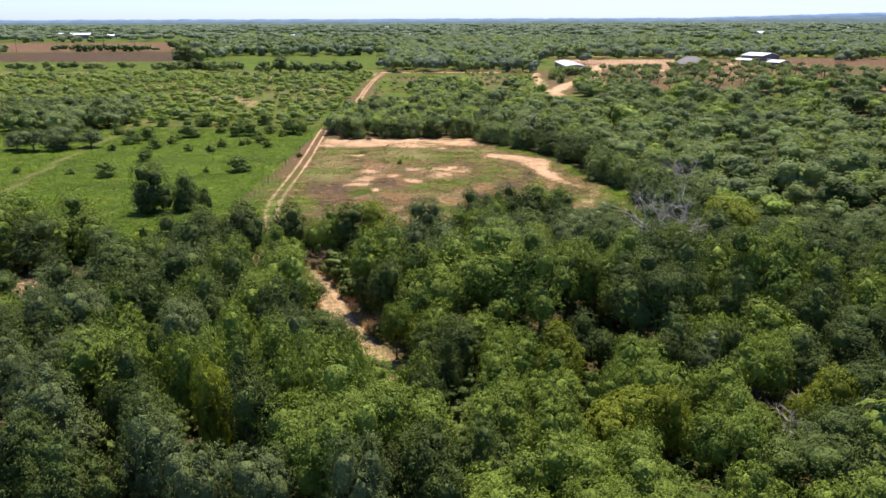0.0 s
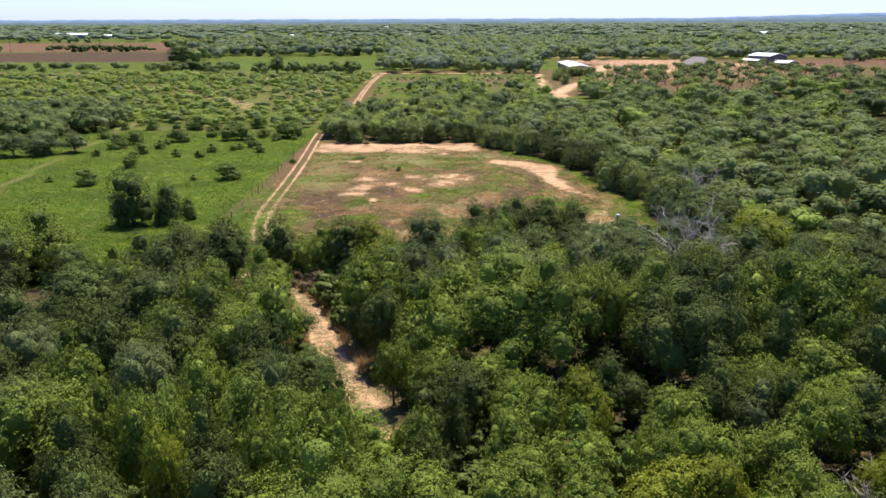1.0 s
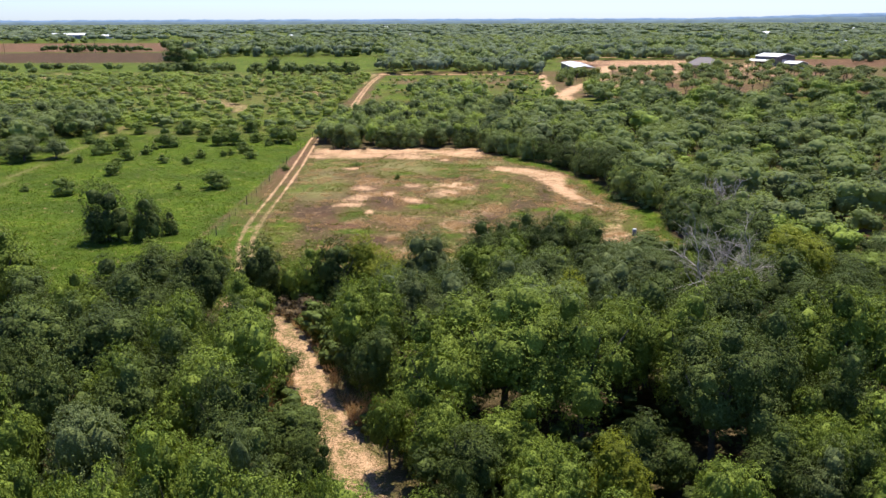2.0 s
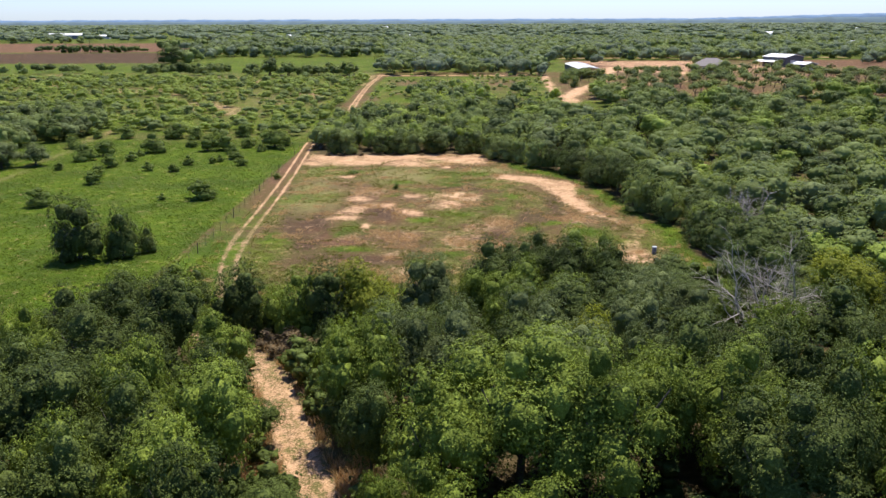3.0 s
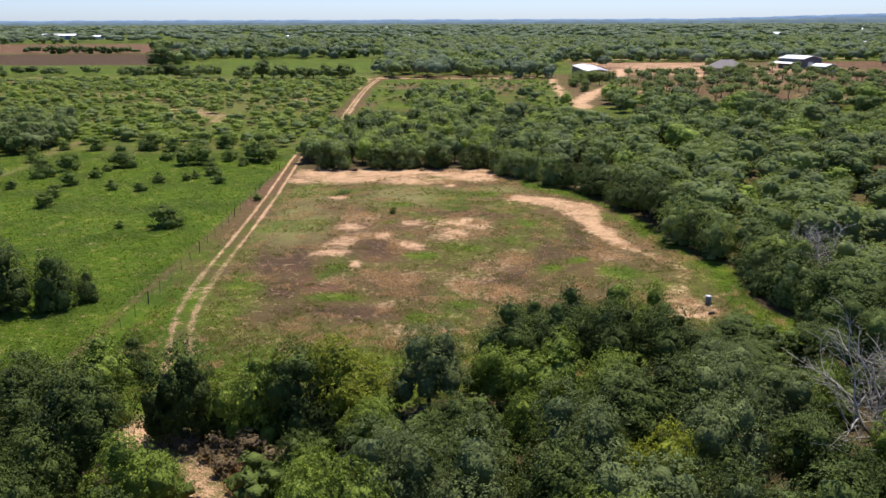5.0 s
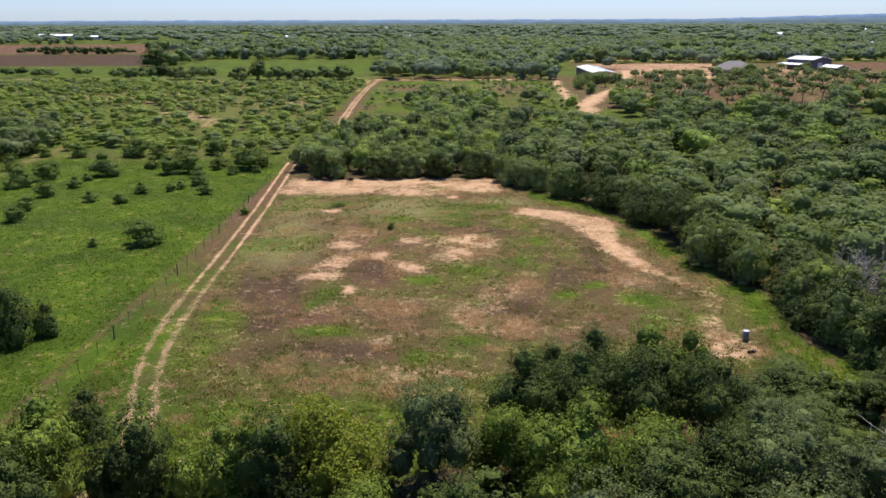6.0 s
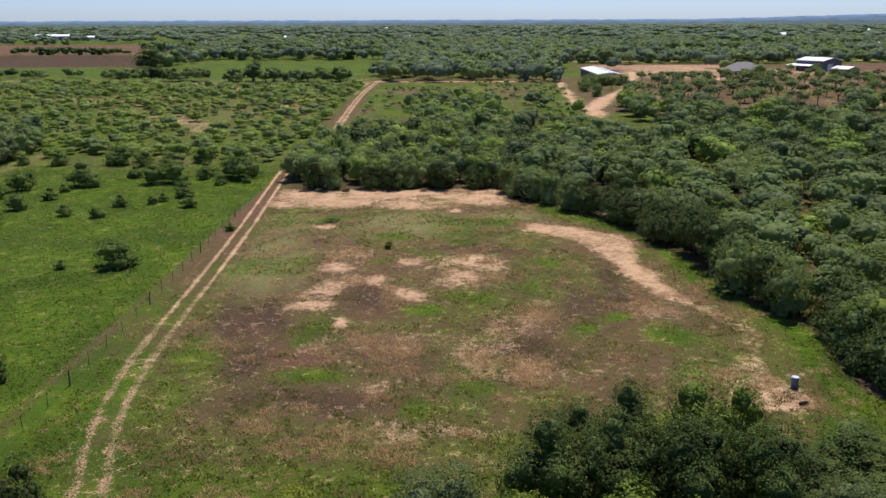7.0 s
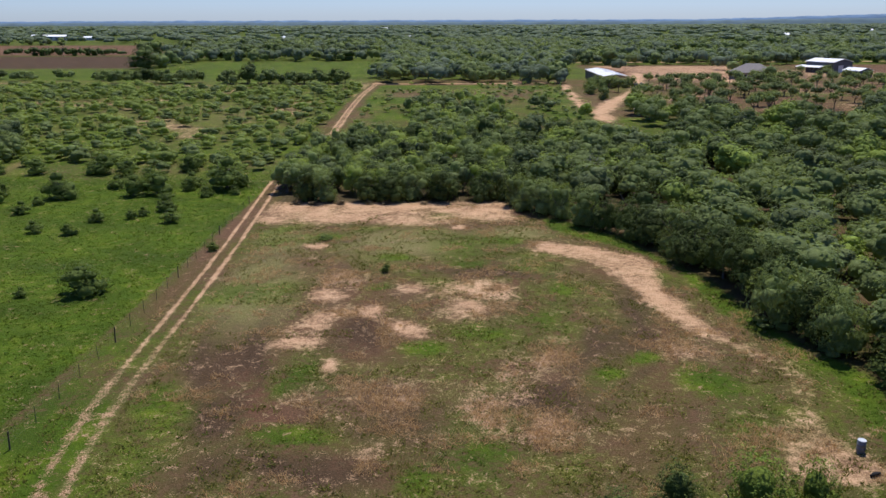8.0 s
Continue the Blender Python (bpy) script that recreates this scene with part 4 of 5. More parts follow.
UNDER = [crown_arrays(np.random.default_rng(4900 + i), 3.5, -4.0, 7.0, 6, 200, 0.25, 1, 0.85, 0.52, (0.34, 0.52)) for i in range(4)]
hollow = []
for _ in range(5000):
    y = chance.uniform(22, 102)
    x = chance.uniform(-1, 1) * (9.0 + 0.545 * y)
    if wooded_south(x, y) and all((x - a) ** 2 + (y - b) ** 2 > (0.72 * r + 0.4) ** 2 for a, b, r in PLANTED) and all((x - q[0]) ** 2 + (y - q[1]) ** 2 > 2.6 for q in hollow):
        hollow.append((x, y, chance.uniform(1.6, 3.4), chance.uniform(1.4, 2.2)))

# the front rank along the field's eastern and northern sides
for _ in range(1500):
    y = chance.uniform(99, 193.4)
    x = float(east_edge(min(y, 190))) + chance.uniform(1.9, 3.4) if y < 190 else chance.uniform(-28, 8)
    if y >= 190 and y < 191.5:
        continue
    if clear_of(x, y, 0.85):
        big = 1.0 if y > 172 else 1.22
        plant(x + (big - 1) * 6, y, chance.uniform(4.2, 5.9) * big, chance.uniform(2.2, 3.2) * big, chance.choice(("low", "dark", "low", "thorn") if y < 176 else ("thorn", "low", "thorn")), "trees along the field's far sides")


def stand(name, places, kinds, label, category, leaf_kinds, stems=()):
    """Many trees that nobody could count, as one thing: one mesh for each sort of leaf."""
    sets = {kind: ([], [], []) for kind in leaf_kinds}
    for x, y, h, r in places:
        vs, fs, ts = sets[chance.choice(leaf_kinds)]
        v, f, t = chance.choice(kinds)
        w = chance.uniform(0, 2 * math.pi)
        c, s_ = math.cos(w), math.sin(w)
        fs.append(f + sum(len(q) for q in vs))
        vs.append(np.column_stack([(v[:, 0] * c - v[:, 1] * s_) * r / 3.5 + x, (v[:, 0] * s_ + v[:, 1] * c) * r / 3.5 + y, v[:, 2] * h / 7.0 + ground_z(x, y)]))
        ts.append(np.clip(t * 0.5 + chance.uniform(0, 0.75), 0, 1.2))
    ob = tagged(new(name), label, category, kind="stuff")
    vs, fs = [], []
    for x, y, h, r in places if stems else ():
        v, f = chance.choice(stems)
        fs.append(f + sum(len(q) for q in vs))
        vs.append(v * np.array([r / 3.5, r / 3.5, h / 7.0]) + np.array([x, y, ground_z(x, y)]))
    if vs:
        part("trunks", mesh_from("trunks", np.concatenate(vs), np.concatenate(fs), [BARK], None, True), None, ob)
    for kind, (vs, fs, ts) in sets.items():
        if vs:
            part("crowns", mesh_from("crowns", np.concatenate(vs), np.concatenate(fs), [LEAF[kind]], np.concatenate(ts), True), None, ob)
    return ob


# infill bushes, dark leaves only: the gaps' deep shade put into colour
stand("undergrowth", hollow, UNDER, "bushes between the southern wood's trunks, dark to stand for its shade", "bushes", ("dark",))


def scatter(tries, x0, x1, y0, y1, allowed, room, size):
    """Random places that keep their distance, on a coarse raster for speed."""
    cell, out, seen = 6.0, [], {}
    for _ in range(tries):
        x, y = chance.uniform(x0, x1), chance.uniform(y0, y1)
        h, r = size(x, y)
        if not allowed(x, y):
            continue
        i, j = int(x // cell), int(y // cell)
        near = [q for a in (-1, 0, 1) for b in (-1, 0, 1) for q in seen.get((i + a, j + b), ())]
        if all((x - a) ** 2 + (y - b) ** 2 > (room * (r + c)) ** 2 for a, b, c in near):
            seen.setdefault((i, j), []).append((x, y, r))
            out.append((x, y, h, r))
    return out


def seeded(i):
    return np.random.default_rng(4000 + i)


MID = [crown_arrays(seeded(i), 3.5, -1.0, 7.0, 7, 900, 0.18, 2, 0.84, 0.56, (0.38, 0.54), 0.26, 5, 0.5) for i in range(6)]
LOW = [crown_arrays(seeded(20 + i), 3.5, -1.6, 7.0, 5, 190, 0.285, 2, 0.82, 0.50, (0.40, 0.58), 0.34, 4, 0.6) for i in range(6)]
FAR = [crown_arrays(seeded(40 + i), 3.5, -1.0, 7.0, 4, 80, 0.44, 2, 0.85, 0.50, (0.42, 0.60), 0.4, 4, 0.6) for i in range(6)]
FARTHEST = [crown_arrays(seeded(70 + i), 3.5, 0.0, 7.0, 3, 26, 0.72, 2, 0.88, 0.45, (0.48, 0.64), 0.5, 4, 0.7) for i in range(4)]
STEMS = [trunk_arrays(seeded(80 + i), 7.0, 3.0, 4, 0.2) for i in range(4)]


def east_wood(x, y):
    if y < 204 and x < float(east_edge(min(y, 190))) + 4.6 or abs(x) > 15 + 0.56 * y:
        return False
    if x < 36 and y > 248 or y > 286 and 50 < x < 190 and y > 286 + 0.12 * (x - 50):
        return False
    if ((x - 39) / 10) ** 2 + ((y - 264) / 26) ** 2 < 1 or min(float(line_distance(x, y, DRIVE)), float(line_distance(x, y, DRIVE_2)) - 2) < 4.5:
        return False
    if x > 40 and y > 190 and float(value_noise(x, y, 18, 90)) > 0.60 - 0.10 * float(smooth(200, 280, y)):
        return False
    return float(value_noise(x, y, 26, 91)) < 0.74


stand("woodland", scatter(7000, 10, 200, 100, 300, east_wood, 0.62, lambda x, y: (lambda k: (3.9 + 3.4 * k, 2.3 + 2.8 * k))(chance.random())), MID,
      "dense green thorn woodland beyond the field", "woodland", ("thorn", "gray", "thorn", "bright", "thorn", "dark"))
stand("woodland", scatter(2600, -31, 38, 194, 262, lambda x, y: y < 232 + 26 * float(value_noise(x, y, 14, 95)) and not (x < -24 and y > 236) and not (y < 195.5 and x < 12), 0.62, lambda x, y: (chance.uniform(4.0, 5.8), chance.uniform(2.0, 3.2))), MID,
      "dense green thorn woodland behind the field", "woodland", ("thorn", "scrub", "gray", "thorn", "dark"), STEMS)
OPEN = [crown_arrays(seeded(60 + i), 3.5, 2.2, 7.0, 9, 300, 0.24, 1, 0.80) for i in range(4)]
stand("grove", scatter(1500, 52, 190, 286, 396, lambda x, y: y > 288 + 0.1 * (x - 50) and min(float(line_distance(x, y, DRIVE)), float(line_distance(x, y, DRIVE_2)) - 3) > 4 and not (46 < x < 68 and y > 366), 1.6, lambda x, y: (chance.uniform(3.8, 5.4), chance.uniform(2.2, 3.2))), OPEN,
      "open grove of thorn trees on bare ground", "grove", ("thorn", "gray"), STEMS)
stand("thicket", scatter(2500, -19, 36, 255, 378, lambda x, y: y < 326 and ((x + 1) / 14) ** 2 + ((y - 288) / 44) ** 2 < 0.45 + 0.9 * float(value_noise(x, y, 14, 96)) or (14 < x < 33 and y < 318 and float(value_noise(x, y, 12, 97)) > 0.70), 0.74, lambda x, y: (chance.uniform(2.6, 4.6), chance.uniform(1.8, 3.0))), LOW,
      "loose bushes on a grassy clearing", "bushes", ("thorn", "scrub", "gray"))

stand("bushes", scatter(1800, -27, 38, 246, 384, lambda x, y: float(value_noise(x, y, 9, 196)) > 0.52, 1.3, lambda x, y: (chance.uniform(0.7, 1.6), chance.uniform(0.7, 1.6))), LOW[:3],
      "small bushes dotted over the grassy clearing", "bushes", ("scrub", "thorn"))

stand("woodland", scatter(5000, -80, 80, -24, 100, lambda x, y: 12 + 0.545 * y < abs(x) < 30 + 0.545 * max(y, 20) or y < 16 and abs(x) < 34 + 0.3 * y, 0.58, lambda x, y: (chance.uniform(6.4, 8.6), chance.uniform(2.8, 4.2))), LOW,
      "dense green wood with closed rounded crowns", "woodland", ("dark", "bright", "gray"))


def west_scrub(x, y):
    if float(line_distance(x, y, TRACK_NORTH)) < 3.5 or abs(x) > 20 + 0.56 * y:
        return False
    thick = 0.10 + 0.58 * float(smooth(196, 236, y)) - (0.9 if y > 374 else 0)
    return float(value_noise(x, y, 13, 97)) < thick


stand("scrub", scatter(11000, -290, -34, 192, 412, west_scrub, 0.74, lambda x, y: (lambda k: (1.1 + 2.2 * k, 1.1 + 1.9 * k))(chance.random() ** 1.5)), LOW,
      "low green thorn scrub covering the pasture's far end", "scrub", ("scrub", "thorn", "scrub"))
stand("woodland", scatter(900, -150, -92, 200, 246, lambda x, y: x < -92 - 0.5 * abs(y - 222) + 8 * float(value_noise(x, y, 12, 98)), 0.6, lambda x, y: (chance.uniform(4.2, 5.8), chance.uniform(2.6, 4.2))), MID,
      "dark clump of taller trees in the pasture", "woodland", ("dark", "thorn", "gray"))


def far_wood(x, y):
    if abs(x) > 20 + 0.56 * y:
        return False
    if y < 664 and -340 < x < -165 and y > 490 or y < 490 and x < -36:
        return False
    if -520 < x < -225 and 650 < y < 890 or -150 < x < -16 - 0.05 * (y - 450) and 440 < y < 560 and float(value_noise(x, y, 30, 105)) < 0.66:
        return False
    if y < 512 and 40 < x < 330 and float(value_noise(x, y, 25, 104)) < (0.66 if y > 400 and not 130 < x < 215 else 1.0) or 384 > y:
        return False
    return float(value_noise(x, y, 90, 99)) < 0.66


stand("hedgerow", scatter(500, -136, -103, 390, 398, lambda x, y: True, 0.6, lambda x, y: (chance.uniform(4.2, 6.4), chance.uniform(2.6, 4.2))), MID,
      "row of grey-green trees across the far pasture", "hedgerow", ("dark", "thorn"))
stand("hedgerow", scatter(500, -93, -44, 387, 396, lambda x, y: True, 0.6, lambda x, y: (lambda k: (4.0 + 4.2 * k, 2.4 + 2.2 * k))(chance.random() ** 1.5)), MID,
      "row of dark trees beside the far track", "hedgerow", ("dark", "thorn"), STEMS)
stand("hedgerow", scatter(60, -230, -140, 396, 420, lambda x, y: True, 1.2, lambda x, y: (chance.uniform(3.6, 5.4), chance.uniform(2.6, 4.2))), MID,
      "loose trees beyond the scrub", "hedgerow", ("dark", "thorn"))
stand("hedgerow", scatter(400, -318, -232, 650, 658, lambda x, y: True, 0.62, lambda x, y: (chance.uniform(4.0, 6.4), chance.uniform(3.0, 5.0))), FAR,
      "dark hedge beside the ploughed field", "hedgerow", ("dark",))
stand("hedgerow", scatter(300, 136, 176, 548, 560, lambda x, y: True, 0.55, lambda x, y: (chance.uniform(5.0, 7.5), chance.uniform(3.5, 5.5))), FAR,
      "dark hedge behind the farm yard", "hedgerow", ("dark",))
stand("hedgerow", scatter(110, -250, -60, 572, 800, lambda x, y: not (y < 664 and x < -165), 1.0, lambda x, y: (chance.uniform(6.5, 9.5), chance.uniform(5.0, 8.0))), FAR,
      "tall dark trees standing among the far fields", "trees", ("dark",))
# the "far" leaves bring their painted haze into both woods
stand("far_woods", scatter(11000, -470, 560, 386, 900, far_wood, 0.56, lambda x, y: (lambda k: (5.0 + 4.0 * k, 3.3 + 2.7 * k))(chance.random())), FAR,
      "distant green woods over flat country, some coloured pale for haze", "woods", ("thorn", "far", "far", "thorn"))
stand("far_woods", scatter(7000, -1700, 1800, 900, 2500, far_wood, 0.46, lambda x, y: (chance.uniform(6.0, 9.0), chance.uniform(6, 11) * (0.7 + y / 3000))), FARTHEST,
      "distant woods reaching to the horizon, coloured pale for haze", "woods", ("far",))

# ---- far country: low ridges behind the woods, blue haze in their colour ----
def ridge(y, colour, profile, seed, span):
    """A plain backdrop of far woods and hills, the air's blue haze painted in."""
    m, nodes, links, bsdf = material("far_ridge_haze", 1.0)
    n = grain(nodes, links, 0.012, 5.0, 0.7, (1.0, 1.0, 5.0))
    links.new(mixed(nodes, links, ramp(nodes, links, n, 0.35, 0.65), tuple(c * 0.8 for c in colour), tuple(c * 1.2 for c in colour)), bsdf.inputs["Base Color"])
    xs = np.arange(-span, span, 14.0)
    top = profile(xs) + 5.0 * value_noise(xs, xs * 0 + y, 60, seed) + 4.0 * value_noise(xs, xs * 0, 22, seed + 3)
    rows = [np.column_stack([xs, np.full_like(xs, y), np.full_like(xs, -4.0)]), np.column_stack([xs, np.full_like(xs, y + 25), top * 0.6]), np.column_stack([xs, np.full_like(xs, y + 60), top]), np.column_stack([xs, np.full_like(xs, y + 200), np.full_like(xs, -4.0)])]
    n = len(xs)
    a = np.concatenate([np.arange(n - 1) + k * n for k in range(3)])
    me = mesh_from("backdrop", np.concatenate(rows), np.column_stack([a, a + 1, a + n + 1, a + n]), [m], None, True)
    return tagged(new("backdrop", me), "low wooded country painted with blue haze towards the horizon", "backdrop", kind="structure")


# each farther ridge takes a bluer base colour in place of haze
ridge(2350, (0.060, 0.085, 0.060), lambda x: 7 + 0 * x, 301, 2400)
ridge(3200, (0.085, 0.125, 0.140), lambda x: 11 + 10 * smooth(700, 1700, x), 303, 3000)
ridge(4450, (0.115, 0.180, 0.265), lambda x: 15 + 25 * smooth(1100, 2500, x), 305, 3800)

# ---- dead tree ----
def dead_tree(x, y, h, spread, seed, label):
    """A bare, bleached tree: forking limbs that taper into fine twigs."""
    rng = random.Random(seed)
    verts, faces = [], []

    def limb(a, d, length, girth, level):
        pts, rad = [a], [girth]
        for k in range(3):
            d = (d + Vector((rng.gauss(0, 0.22), rng.gauss(0, 0.22), rng.gauss(0.03, 0.14)))).normalized()
            pts.append(pts[-1] + d * length / 3)
            rad.append(girth * (1 - 0.24 * (k + 1)))
        v, f = tube(pts, rad, 6 if level < 2 else 4 if level < 3 else 3)
        faces.extend([tuple(i + len(verts) for i in q) for q in f])
        verts.extend(v)
        if level < 4:
            for p in pts[1:]:
                for _ in range(2):
                    e = (d + Vector((rng.gauss(0, 0.75), rng.gauss(0, 0.75), rng.gauss(0.05, 0.45)))).normalized()
                    limb(p, e, length * rng.uniform(0.45, 0.72), max(girth * 0.48, 0.016), level + (1 if level else 2))
    for k in range(5):
        w = 2 * math.pi * (k + rng.uniform(-0.3, 0.3)) / 5
        limb(Vector((0.12 * math.cos(w), 0.12 * math.sin(w), -0.1)), Vector((spread * 0.16 * math.cos(w), spread * 0.16 * math.sin(w), 1.0)).normalized(), h * rng.uniform(0.46, 0.66), 0.17, 1)
    me = mesh_from("trunk", [tuple(v) for v in verts], faces, [DEAD], None, True)
    ob = thing("dead_tree", pose(x, y, ground_z(x, y)), label, "tree")
    part("trunk", me, None, ob)
    return ob


dead_tree(28.2, 84.6, 9.6, 3.0, 5, "bare bleached dead tree with many twigs")
dead_tree(38.0, 121.0, 6.5, 3.5, 8, "grey leafless tree standing among green thorn trees")
dead_tree(18.9, 199.9, 5.6, 2.6, 17, "pale leafless shrub between green thorn trees")
dead_tree(26.5, 37.6, 4.6, 2.0, 11, "small bare dead tree between green crowns")

# ---- fence along the pasture ----
def fence():
    ob = thing("fence", pose(0, 0, 0), "barbed wire fence with dark wooden and steel posts", "fence")
    line = along([(-31.4, 95.0), (-31.8, 111.0), (-32.5, 143.0), (-33.5, 175.0), (-34.4, 207.0), (-34.4, 232.0)], 3.8)
    bm = bmesh.new()
    bmesh.ops.create_cone(bm, cap_ends=True, segments=9, radius1=0.06, radius2=0.052, depth=1.45, matrix=Matrix.Translation((0, 0, 0.6)))
    wood = bpy.data.meshes.new("post")
    bm.to_mesh(wood)
    bm.free()
    wood.materials.append(WOOD)
    bm = bmesh.new()
    box(bm, -0.022, 0.022, -0.004, 0.004, -0.2, 1.25)
    box(bm, -0.004, 0.004, 0.004, 0.03, -0.2, 1.25)
    steel = bpy.data.meshes.new("post")
    bm.to_mesh(steel)
    bm.free()
    steel.materials.append(POST)
    tops = []
    for i, p in enumerate(line):
        big = i % 5 == 0
        m = pose(p.x, p.y, ground_z(p.x, p.y), chance.uniform(-4, 4), chance.uniform(-4, 4), chance.uniform(0, 90)) @ Matrix.Diagonal((1, 1, chance.uniform(0.92, 1.08), 1))
        part("post", wood if big else steel, None, ob, "dark weathered wooden post" if big else "", m)
        tops.append(p)
    for z in (0.35, 0.65, 0.95, 1.18):
        v, f = tube([(p.x, p.y, ground_z(p.x, p.y) + z + chance.uniform(-0.03, 0.03)) for p in tops], [0.003] * len(tops), 3)
        part("wire", mesh_from("wire", [tuple(q) for q in v], f, [WIRE]), None, ob)
    return ob


fence()

# ---- things on the field and by the track ----
def drum(x, y):
    ob = thing("drum", pose(x, y, ground_z(x, y), 0, 0, 20), "upright blue-grey steel drum with a pale lid", "drum")
    prof = [(0.270, 0.0), (0.285, 0.02), (0.285, 0.27), (0.298, 0.285), (0.285, 0.30), (0.285, 0.57), (0.298, 0.585), (0.285, 0.60), (0.285, 0.87), (0.27, 0.885)]
    n, verts, faces = 24, [], []
    for r, z in prof:
        verts += [(r * math.cos(2 * math.pi * k / n), r * math.sin(2 * math.pi * k / n), z) for k in range(n)]
    for i in range(len(prof) - 1):
        faces += [(i * n + k, i * n + (k + 1) % n, (i + 1) * n + (k + 1) % n, (i + 1) * n + k) for k in range(n)]
    part("body", mesh_from("body", verts, faces, [DRUM], None, True), None, ob)
    bm = bmesh.new()
    bmesh.ops.create_cone(bm, cap_ends=True, segments=24, radius1=0.29, radius2=0.275, depth=0.035, matrix=Matrix.Translation((0, 0, 0.895)))
    part("lid", bm, DOOR_PALE, ob, "pale lid")
    return ob


drum(25.3, 114.0)


def burnt_log(x, y):
    v, f = tube([(-0.4, 0, 0.13), (-0.1, 0.03, 0.15), (0.2, 0.0, 0.14), (0.42, -0.05, 0.11)], [0.12, 0.15, 0.14, 0.08], 9)
    n = len(v)
    v += [Vector((-0.42, 0, 0.13)), Vector((0.46, -0.05, 0.11))]
    f += [(n, (k + 1) % 9, k) for k in range(9)] + [(n + 1, n - 9 + k, n - 9 + (k + 1) % 9) for k in range(9)]
    ob = new("log", mesh_from("log", [tuple(q) for q in v], f, [CHAR], None, True))
    ob.matrix_basis = pose(x, y, ground_z(x, y), 0, 0, 30)
    return tagged(ob, "short charred log lying on bare sand", "log")


burnt_log(24.8, 111.0)


def crate(x, y):
    """A grey metal stock tank half hidden under the trees."""
    ob = thing("tank", pose(x, y, ground_z(x, y), 0, 0, 25), "weathered galvanised metal tank under the trees", "tank")
    bm = bmesh.new()
    box(bm, -0.75, 0.75, -0.5, 0.5, 0.08, 1.15, 0.06)
    part("body", bm, DOOR_PALE, ob)
    for k in (0.35, 0.75):
        bm = bmesh.new()
        box(bm, -0.78, 0.78, -0.53, 0.53, k - 0.03, k + 0.03, 0.01)
        part("band", bm, STEEL, ob)
    bm = bmesh.new()
    box(bm, -0.6, 0.6, -0.38, 0.38, 1.13, 1.2, 0.02)
    part("cover", bm, WHITE, ob, "pale cover")
    for sx in (-0.6, 0.6):
        bm = bmesh.new()
        box(bm, sx - 0.06, sx + 0.06, -0.45, 0.45, -0.02, 0.09)
        part("skid", bm, WOOD, ob)
    return ob


crate(-25.2, 88.9)


def bucket(x, y):
    ob = thing("bucket", pose(x, y, ground_z(x, y), 0, 0, 40), "white plastic bucket beside the sandy track", "bucket")
    n, verts, faces = 18, [], []
    prof = [(0.0, 0.0), (0.17, 0.0), (0.2, 0.4), (0.215, 0.4), (0.215, 0.37), (0.195, 0.37)]
    for r, z in prof:
        verts += [(r * math.cos(2 * math.pi * k / n), r * math.sin(2 * math.pi * k / n), z) for k in range(n)]
    for i in range(len(prof) - 1):
        faces += [(i * n + k, i * n + (k + 1) % n, (i + 1) * n + (k + 1) % n, (i + 1) * n + k) for k in range(n)]
    part("body", mesh_from("body", verts, faces, [WHITE], None, True), None, ob)
    bm = bmesh.new()
    bmesh.ops.create_cone(bm, cap_ends=True, segments=18, radius1=0.2, radius2=0.2, depth=0.02, matrix=Matrix.Translation((0, 0, 0.405)))
    part("lid", bm, WHITE, ob)
    return ob


bucket(-17.6, 77.8)

# ---- farm buildings beyond the woods ----
def panel(bm, a, b, c, d, thick=0.12):
    """A roof slope or wall from four corners, with a thickness."""
    a, b, c, d = (Vector(q) for q in (a, b, c, d))
    n = (b - a).cross(d - a).normalized() * thick
    v = [bm.verts.new(q) for q in (a, b, c, d, a - n, b - n, c - n, d - n)]
    for q in ((0, 1, 2, 3), (7, 6, 5, 4), (0, 4, 5, 1), (1, 5, 6, 2), (2, 6, 7, 3), (3, 7, 4, 0)):
        bm.faces.new([v[i] for i in q])
    return bm


def seams(parent, a, b, c, d, count, mat):
    """Standing seams of a sheet roof, running from eaves to ridge."""
    a, b, c, d = (Vector(q) for q in (a, b, c, d))
    for k in range(count + 1):
        u = k / count
        p, q = a.lerp(b, u), d.lerp(c, u)
        up = (b - a).cross(d - a).normalized()
        v, f = tube([p + up * 0.02, q + up * 0.02], [0.04, 0.04], 4)
        part("seam", mesh_from("seam", [tuple(w) for w in v], f, [mat]), None, parent)


